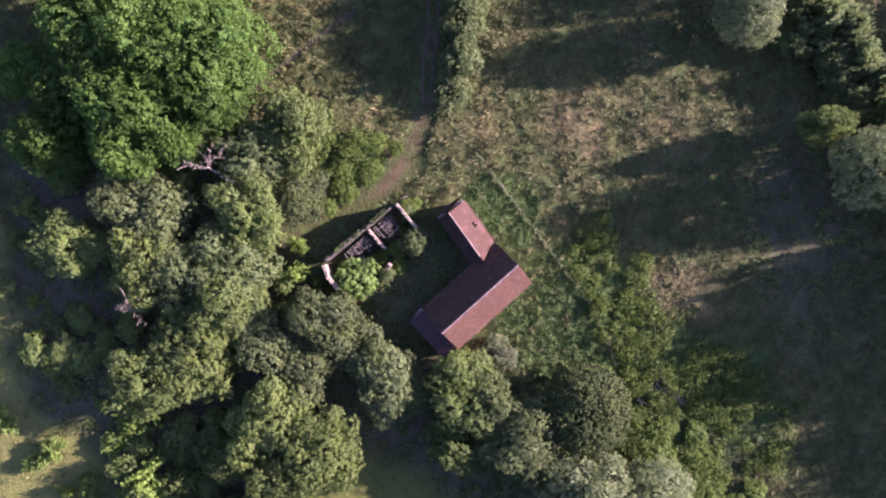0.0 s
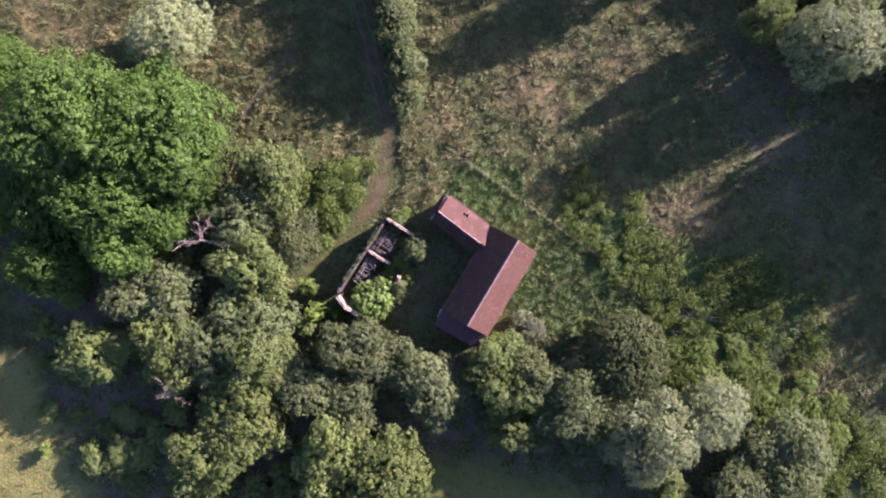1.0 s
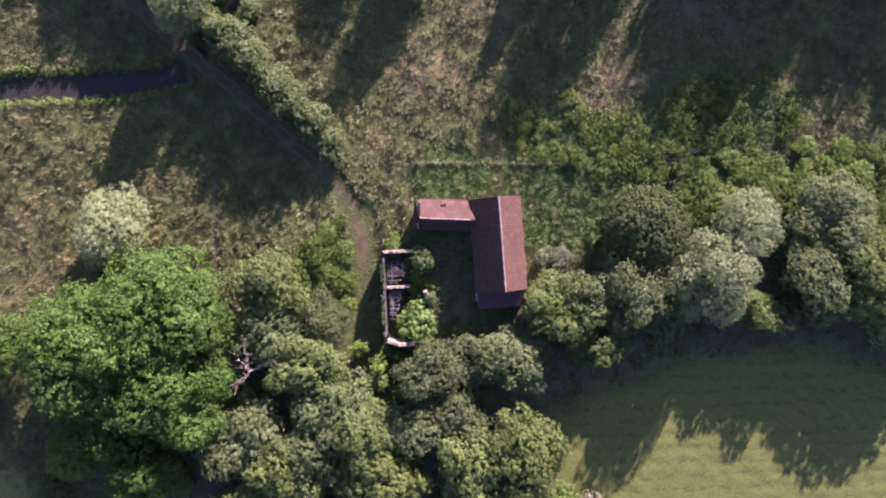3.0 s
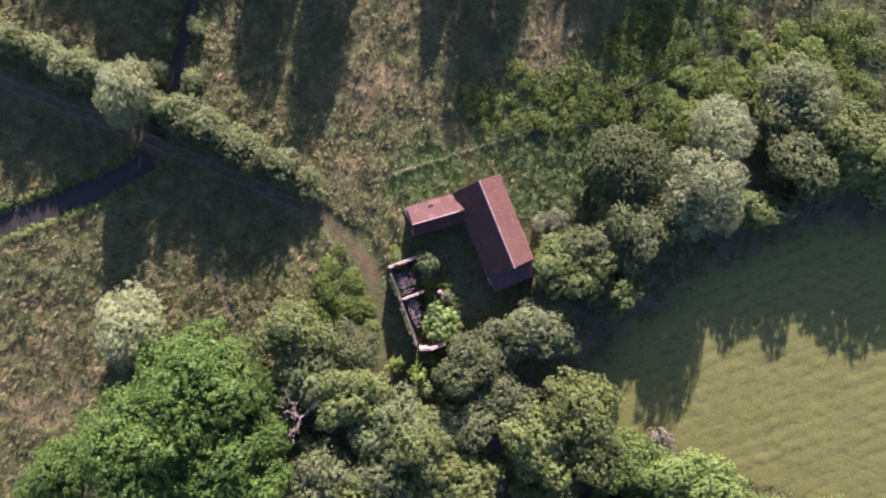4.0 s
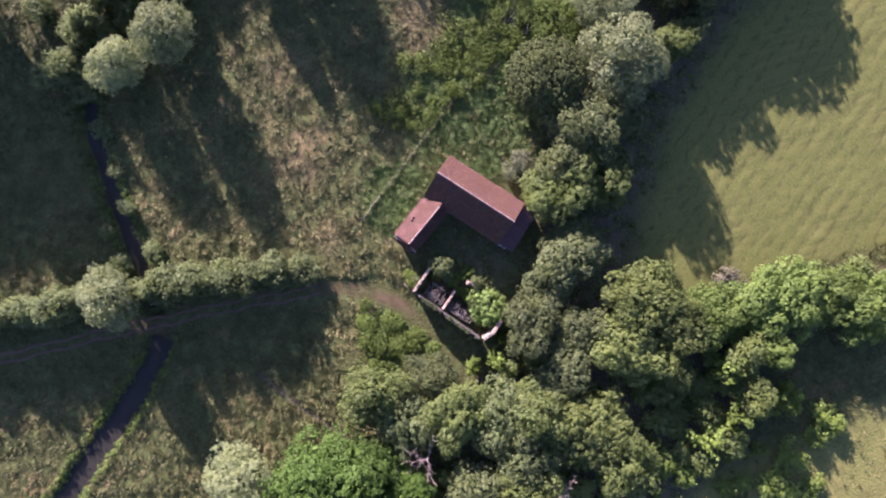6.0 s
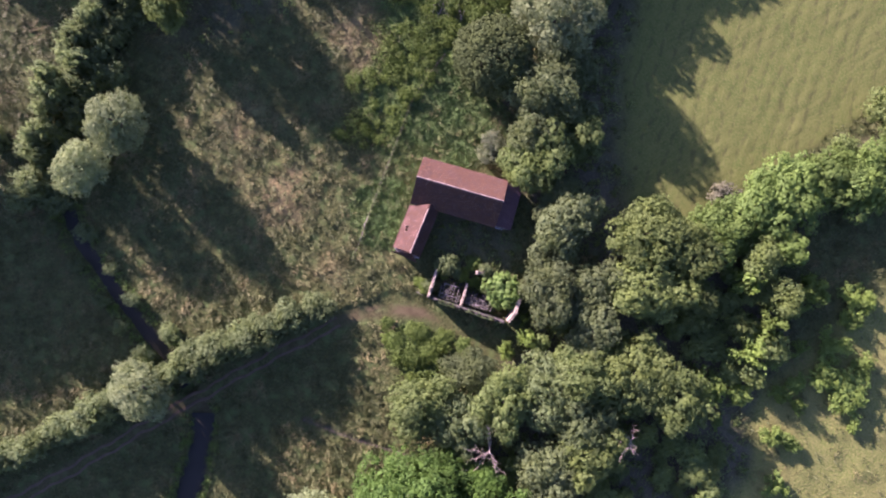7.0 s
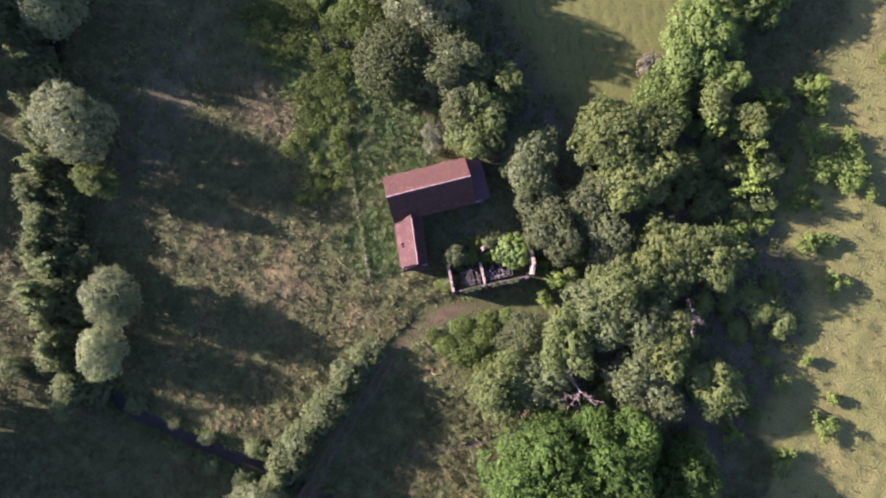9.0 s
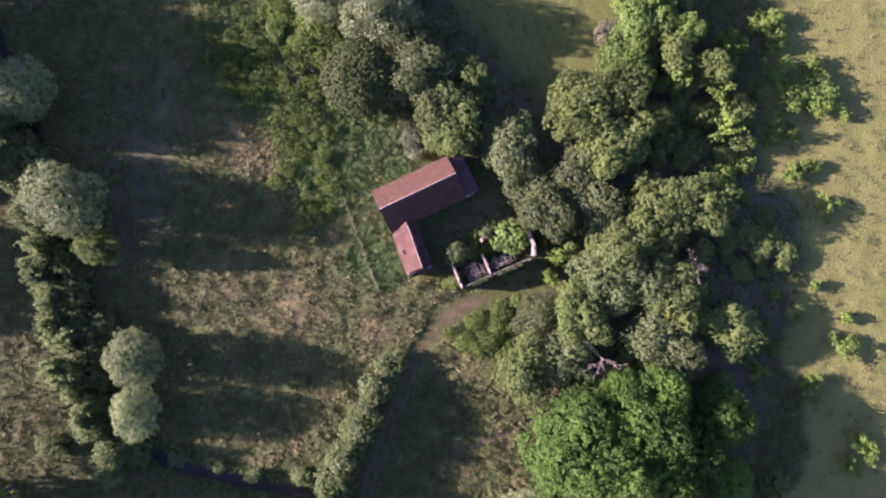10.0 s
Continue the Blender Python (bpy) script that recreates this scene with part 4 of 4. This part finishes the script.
# low growth in the shade of the wood
young_tree(-51.2, -15.7, 2.4, 2.5)
young_tree(-55.1, -11.5, 1.7, 2.2)
young_tree(-57.9, -16.1, 2.8, 2.7)
young_tree(-57.4, -21.6, 2.1, 2.4)
young_tree(-52.5, -12.2, 1.5, 2.1)
young_tree(-58.9, -11.9, 1.5, 2.1)
young_tree(-66.9, -6.0, 1.9, 2.3)
young_tree(-62.7, 2.0, 1.1, 1.9)
young_tree(-60.7, 5.6, 1.5, 2.1)
young_tree(-57.9, 10.2, 2.1, 2.4)
young_tree(-49.7, -4.9, 2.4, 2.5)
young_tree(-54.8, -3.5, 1.5, 2.1)
young_tree(-62.7, -15.9, 2.4, 2.7)
young_tree(-59.2, -18.6, 2.0, 2.5)
young_tree(-54.8, -17.7, 2.4, 2.7)
young_tree(-55.7, -10.6, 1.8, 2.4)
young_tree(-62.7, -1.6, 1.5, 2.2)
young_tree(-65.4, 1.9, 1.6, 2.3)
young_tree(-45.9, -31.1, 2.2, 2.6)
# weedy scrub on the east slope
weed_bush(37.0, -28.6, 2.3, 1.5)
weed_bush(43.1, -33.0, 2.2, 1.4)
weed_bush(41.8, -38.3, 2.7, 1.7)
weed_bush(44.2, -43.5, 2.7, 1.7)
weed_bush(42.7, -29.6, 1.8, 1.3)
weed_bush(52.4, -38.8, 1.8, 1.3)
weed_bush(51.8, -44.1, 2.3, 1.5)
weed_bush(54.2, -48.6, 2.3, 1.5)
weed_bush(45.2, -38.6, 2.3, 1.5)
weed_bush(46.6, -47.3, 3.1, 1.8)
weed_bush(51.2, -50.9, 2.7, 1.7)
weed_bush(36.8, -33.5, 2.7, 1.7)
weed_bush(32.1, -27.6, 2.0, 1.4)
weed_bush(38.0, -25.2, 1.6, 1.2)
weed_bush(55.5, -44.0, 2.0, 1.4)
weed_bush(48.7, -41.2, 2.0, 1.4)
# scrub beside the bend of the track
weed_bush(-8.7, 17.2, 1.7, 1.0)
weed_bush(-9.9, 12.3, 1.8, 1.1)
weed_bush(-14.1, 12.4, 1.7, 1.2)
weed_bush(-13.6, 8.6, 1.7, 1.1)
weed_bush(-12.9, 16.1, 1.5, 1.1)
weed_bush(-5.7, 16.2, 1.2, 0.7)
weed_bush(-16.6, 6.7, 1.5, 1.2)
# tall treeline beyond the east field and the stream
for x, y, r, h in ((107.0, 14.0, 3.6, 18), (106.0, 6.0, 3.4, 19), (108.0, 5.0, 3.0, 18), (106.5, -2.0, 2.9, 21), (107.0, -9.6, 3.4, 20), (109.0, -11.0, 3.4, 19),
                   (106.0, -19.0, 3.4, 13), (107.0, -25.0, 3.6, 13), (108.0, -32.0, 3.6, 13), (109.0, -39.0, 3.6, 12),
                   (110.0, -5.5, 3.2, 20), (110.0, 1.5, 3.2, 20), (109.0, -15.0, 3.5, 17), (110.0, -22.0, 3.5, 16), (110.0, -28.5, 3.5, 15), (110.0, -36.0, 3.5, 15), (112.0, 45.0, 5.0, 13), (113.0, 38.0, 5.0, 13), (114.0, 31.5, 5.0, 12),
                   (66.0, 68.0, 5.4, 17), (67.0, 75.0, 5.6, 18), (69.0, 82.0, 5.0, 16), (71.0, 89.0, 5.2, 16), (74.0, 96.0, 5.6, 16),
                   (72.0, 71.0, 5.0, 18), (75.0, 78.0, 5.2, 18), (78.0, 86.0, 5.2, 17), (81.0, 94.0, 5.2, 17)):
    far_tree(x, y, r, h)
# thicket between the willows
rng = random.Random(5)
for p in bent([(50.0, 57.0), (54.5, 49.5), (59.0, 42.0), (64.0, 34.0), (69.0, 26.5), (73.5, 18.5), (79.0, 9.5), (86.0, 1.0), (93.0, -8.0)], 1.9):
    dark_bush(p.x + rng.gauss(0, 1.3), p.y + rng.gauss(0, 1.3), rng.uniform(1.5, 2.5), rng.uniform(4.8, 7.0))
    if p.y < 50:
        if p.y > 22:
            dark_bush(p.x - 2.5, p.y - 1.5 + rng.gauss(0, 1.0), rng.uniform(1.4, 2.0), rng.uniform(4.2, 5.6))
        dark_bush(p.x + 1.2 + rng.gauss(0, 1.0), p.y + 1.4 + rng.gauss(0, 1.0), rng.uniform(1.4, 2.1), rng.uniform(5.2, 7.2))
# Unseen bushes added under the treeline to close gaps in its shade.
for y in range(-14, 20, 3):
    dark_bush(102.5 + rng.gauss(0, 0.8), y, 2.6, rng.uniform(6, 8))
# young trees that fill the wood
taken = [(o.location.x, o.location.y, 2.8 * o.scale.x) for o in list(scene.objects) if o.parent is None and o.get("category") in ("tree", "shrub", "bush")]
for _ in range(230):
    x, y = rng.uniform(-51, -12), rng.uniform(-80, 34)
    p = zones(np.array([x]), np.array([y]))
    if p["litter_shade"][0] > 0.55 and abs(off_line(np.array([x]), np.array([y]), YARD_WAY)[0]) > 4 and all((x - a) ** 2 + (y - c) ** 2 > (0.70 * (d + 1.6)) ** 2 for a, c, d in taken):
        r = rng.uniform(1.7, 3.0)
        young_tree(x, y, r, rng.uniform(3.2, 5.4))
        taken.append((x, y, r))
# underwood along the edge of the south meadow
for p in bent([(4.0, -31.5), (13.0, -35.0), (20.0, -43.0), (28.0, -52.0), (35.0, -61.0), (42.0, -73.0)], 2.6):
    dark_bush(p.x + rng.gauss(0, 1.2), p.y + rng.gauss(0, 1.2), rng.uniform(2.0, 3.2), rng.uniform(3.5, 6.5))
for x, y in ((19.0, 57.2), (22.5, 52.6), (25.0, 57.5), (29.0, 53.2), (33.0, 58.0), (37.0, 53.5), (41.0, 57.8)):
    dark_bush(x, y, rng.uniform(1.2, 2.0), rng.uniform(1.6, 3.0))
# hedge along the track
for line in ([(3.4, 24.8), (4.3, 29.5), (5.4, 36.0), (6.3, 42.0), (6.9, 48.0), (7.3, 53.4)], [(7.8, 62.0), (8.8, 72.0), (9.8, 80.0), (11.0, 89.0), (12.5, 99.0)]):
    for p in bent(line, 1.35):
        bush(p.x + rng.gauss(0, 0.65), p.y, rng.uniform(1.5, 3.1), rng.uniform(5.2, 7.8) if p.y > 28 else rng.uniform(2.2, 3.6))
for x, y in ((10.7, -17.0), (10.4, -14.8), (9.2, -18.0), (12.2, -17.4)):
    flower_bush(x, y, 1.7, 1.9)


def dead_tree(x, y, tall, seed, label):
    """A bare tree with forked, twisted branches."""
    rng = random.Random(seed)
    ob = thing("dead_tree", label, "tree", at=pose(x, y, height(x, y) - 0.1))
    bm = bmesh.new()
    tops = [Vector((0, 0, 0)), Vector((0.2, 0.1, tall * 0.6)), Vector((-0.1, 0.4, tall * 0.85))]
    tube(bm, tops, [0.16, 0.1, 0.05], 8)
    part("trunk", bm, DEADWOOD, ob)
    for k in range(6):
        a = -0.4 + k * 0.75 + rng.uniform(-0.3, 0.3)
        p = tops[1].lerp(tops[2], rng.uniform(0.3, 1.0))
        d = Vector((math.cos(a), math.sin(a), rng.uniform(0.1, 0.5))) * tall * rng.uniform(0.06, 0.09)
        bm = bmesh.new()
        line, w = [p], [0.048]
        for j in range(4):
            line.append(line[-1] + d + Vector([rng.uniform(-0.35, 0.35) for _ in range(3)]))
            w.append(w[-1] * 0.68)
        tube(bm, line, w, 6)
        for j in (1, 2, 3, 4):
            for _ in range(3):
                q = line[j]
                s = q + (d + Vector([rng.uniform(-0.9, 0.9) for _ in range(3)])) * 0.9
                tube(bm, [q, q.lerp(s, 0.5) + Vector((0.12, 0.1, 0.12)), s], [0.026, 0.018, 0.010], 5)
        part("branch", bm, DEADWOOD, ob)
    return ob


dead_tree(-33.0, 11.8, 9.8, 3, "bare bleached dead tree with twisted branches")
dead_tree(-44.4, -9.6, 8.0, 8, "dead tree top with pale bare twigs")


# ---- fence, poles and brushwood ----
def fence(line, gap, label):
    ob = thing("fence", label, "fence")
    pts = bent(line, gap)
    rng = random.Random(len(pts))
    for p in pts:
        z = height(p.x, p.y)
        bm = bmesh.new()
        tube(bm, [(p.x, p.y, z - 0.3), (p.x + rng.uniform(-0.08, 0.08), p.y + rng.uniform(-0.08, 0.08), z + 1.25)], [0.07, 0.06], 6)
        part("post", bm, BARK, ob)
    for h in (0.5, 1.05):
        bm = bmesh.new()
        tube(bm, [(p.x, p.y, height(p.x, p.y) + h) for p in pts], [0.012] * len(pts), 4)
        part("wire", bm, WIRE, ob)


fence(FENCE, 2.4, "old wire fence with weathered wooden posts in tall grass")
fence(ALONG_FIELD, 2.6, "overgrown wire fence with weathered wooden posts")


def pole(a, b, radius, label):
    a, b = (Vector((x, y, height(x, y) + 0.35 + radius)) for x, y in (a, b))
    bm = bmesh.new()
    tube(bm, [a, a.lerp(b, 0.35) + Vector((0.1, 0.05, 0.06)), a.lerp(b, 0.7) + Vector((-0.08, 0, 0.03)), b], [radius, radius * 0.95, radius * 0.8, radius * 0.5], 7)
    ob = part("fallen_pole", bm, TIMBER)
    tagged(ob, label, "log")


pole((12.4, 8.8), (9.3, 12.6), 0.06, "long weathered pole lying in the grass")
pole((-3.8, 8.6), (-5.0, 8.0), 0.07, "short pale pole lying by the track")


def brushwood():
    rng = random.Random(12)
    ob = thing("brushwood_pile", "pile of grey cut branches among brambles", "branches")
    for k in range(26):
        a = rng.uniform(-1.1, 0.2)
        p = Vector((38.0 + rng.gauss(0, 1.8), -22.8 + rng.gauss(0, 1.4), 0))
        z = height(p.x, p.y) + rng.uniform(0.2, 0.7)
        d = Vector((math.cos(a), math.sin(a), 0)) * rng.uniform(1.0, 2.4)
        bm = bmesh.new()
        tube(bm, [p - d + Vector((0, 0, z)), p + Vector((0, 0, z + 0.15)), p + d + Vector((0, 0, z + rng.uniform(-0.2, 0.2)))], [0.045, 0.04, 0.02], 5)
        part("branch", bm, TIMBER, ob)


brushwood()


# ---- low growth ----
def mounds(name, centres, radius, tall, each, size, material, label, seed):
    """Many low leafy mounds as one sheet of growth."""
    rng = np.random.default_rng(seed)
    r = radius * rng.uniform(0.5, 1.4, len(centres))
    which = np.repeat(np.arange(len(centres)), each)
    g = rng.normal(size=(len(which), 3))
    g[:, 2] = np.abs(g[:, 2])
    g /= np.linalg.norm(g, axis=1, keepdims=True)
    z = land(centres[:, 0], centres[:, 1])
    p = np.c_[centres, z][which] + g * np.c_[r[which], r[which], (r * tall)[which]] * rng.uniform(0.5, 1.1, len(which))[:, None]
    me = leaf_mesh(name, p, g + 0.45 * rng.normal(size=g.shape), size, 0.6, rng)
    tagged(link_mesh(name, me, material), label, "undergrowth", kind="stuff")


def scatter(n, test, seed, low=(-92, -92), high=(98, 98)):
    rng = np.random.default_rng(seed)
    p = rng.uniform(low, high, (n, 2))
    return p[rng.uniform(size=n) < test(p[:, 0], p[:, 1])]


def clear(x, y):
    """0 on tracks, in water and under the buildings."""
    c = smooth(np.minimum(off_line(x, y, TRACK), off_line(x, y, YARD_WAY)), 1.6, 2.4)
    c = c * smooth(off_line(x, y, STREAM_UP), 1.0, 1.7) * smooth(off_line(x, y, STREAM_DOWN), 1.4, 2.1)
    u, v = (x - R0.x) * A.x + (y - R0.y) * A.y, (x - R0.x) * E_.x + (y - R0.y) * E_.y
    main = (u > -0.3) & (u < LONG + 3.3) & (v > -WEST - 0.2) & (v < EAST + 0.2)
    side = (u > -1) & (u < 5) & (v > -14) & (v <= -WEST)
    return c * ~main * ~side


def brambles(x, y):
    z = np.maximum.reduce([oval(x, y, 41, -27, 20, 13), oval(x, y, 55, -54, 12, 10) * 0.8, oval(x, y, 29, -3, 8, 9) * 0.5, oval(x, y, 33, -13, 7, 8) * 0.6, oval(x, y, -15, 14, 8, 6)])
    return z * clear(x, y) * smooth(waves(x, y, 5, 61), 0.25, 0.5)


def wood_floor(x, y):
    return zones(x, y)["litter_shade"] * clear(x, y) * smooth(waves(x, y, 6, 71), 0.2, 0.5) * 0.8 * (off_line(x, y, FENCE) > 2)


def banks(x, y):
    d, u = off_line(x, y, STREAM_DOWN), off_line(x, y, STREAM_UP)
    return np.maximum((d > 1.8) & (d < 3.2), ((u > 1.2) & (u < 3.0)) * 0.5) * clear(x, y)


mounds("bramble_thicket", scatter(24000, brambles, 1), 1.5, 1.0, 150, 0.18, LEAF["bramble"], "tangled green brambles and tall weeds", 2)
mounds("undergrowth", scatter(20000, wood_floor, 3), 1.1, 0.9, 40, 0.19, LEAF["maple"], "dark undergrowth beneath the trees", 4)
mounds("bank_growth", scatter(9000, banks, 5, (-36, 44), (50, 94)), 0.6, 1.3, 30, 0.15, LEAF["fresh"], "lush bright grass along the stream banks", 6)
mounds("fence_growth", scatter(5000, lambda x, y: ((off_line(x, y, ALONG_FIELD) < 0.25)) * 1.0, 7, (0, -22), (34, 20)), 0.36, 1.8, 24, 0.13, LEAF["ash"], "tall grass along the fences", 8)


def ivy(line, seed):
    """Ivy that hangs over the top and the outer face of the ruin's back wall."""
    rng = np.random.default_rng(seed)
    (ax, ay, ah), (bx, by, bh) = line
    n = 420
    t = np.sort(rng.uniform(size=n))
    keep = waves(t * 14, t * 0, 2.0, 17) > 0.42
    t, n = t[keep], keep.sum()
    out = np.array([-0.64, 0.77])
    drop = rng.uniform(0, 1, n) ** 2
    off = np.where(drop < 0.15, rng.uniform(-0.3, 0.35, n), 0.36 + 0.1 * rng.uniform(size=n))
    z = ah + (bh - ah) * t + 0.15 - drop * 1.8
    p = np.c_[ax + (bx - ax) * t + out[0] * off, ay + (by - ay) * t + out[1] * off, z]
    me = leaf_mesh("ivy", p, np.c_[np.full(n, out[0]) * 0.6, np.full(n, out[1]) * 0.6, np.ones(n)] + 0.6 * rng.normal(size=(n, 3)), 0.16, 0.7, rng)
    tagged(link_mesh("ivy", me, LEAF["ash"]), "dull green ivy over the ruin's back wall", "ivy", kind="stuff")


ivy(((-6.6, 6.4, 3.2), (-10.2, 3.3, 3.9)), 31)
ivy(((-10.2, 3.3, 3.9), (-16.0, -1.4, 4.2)), 33)


def tussocks(name, points, length, width, material, label, seed, blades=3, spread=0.12, low=0.75):
    """Leaning grass blades in tufts."""
    rng = np.random.default_rng(seed)
    p = np.repeat(points, blades, 0) + rng.normal(size=(len(points) * blades, 2)) * spread
    x, y = p[:, 0], p[:, 1]
    a = waves(x, y, 1.6, 81, 2) * 14 + rng.normal(size=len(p)) * 1.0
    lean = rng.uniform(low, 1.4, len(p))
    s = length * rng.uniform(0.6, 1.3, len(p)) * np.repeat(rng.uniform(0.7, 1.35, len(points)), blades)
    tip = np.c_[np.cos(a) * np.sin(lean), np.sin(a) * np.sin(lean), np.cos(lean)] * s[:, None]
    side = np.c_[-np.sin(a), np.cos(a), np.zeros(len(p))] * (width * rng.uniform(0.6, 1.3, len(p)))[:, None]
    root = np.c_[x, y, land(x, y) - 0.03]
    v = np.stack([root - side, root + side, root + tip], 1).reshape(-1, 3)
    tagged(link_mesh(name, soup(name, v, np.arange(len(v)).reshape(-1, 3)), material), label, "grass", kind="stuff")


def field(x, y):
    z = zones(x, y)
    return clear(x, y) * (1 - z["mown"]) * (1 - 0.9 * z["pasture"]) * (1 - z["litter_shade"]) * (1 - z["lush"] * 0.85) * (1 - z["dirt"]) * (0.35 + 0.65 * smooth(waves(x, y, 1.8, 91), 0.3, 0.6))


def herbs(x, y):
    z = zones(x, y)
    return clear(x, y) * z["lush"] * (1 - z["dirt"]) * (1 - z["litter_shade"])


GRASS = blade_material("tall meadow grass", (0.033, 0.046, 0.011), (0.108, 0.124, 0.033), (0.156, 0.136, 0.046))
HERB = blade_material("fresh green herbs", (0.040, 0.084, 0.013), (0.074, 0.132, 0.024), (0.088, 0.120, 0.024))
tussocks("meadow_grass", scatter(115000, field, 21), 0.82, 0.055, GRASS, "tall lodged meadow grass, part green and part straw", 22, 9, 0.2, 0.45)
tussocks("green_herbs", scatter(150000, herbs, 23, (-26, -42), (64, 24)), 0.38, 0.07, HERB, "fresh green herbs and grass round the house", 24, low=0.3)
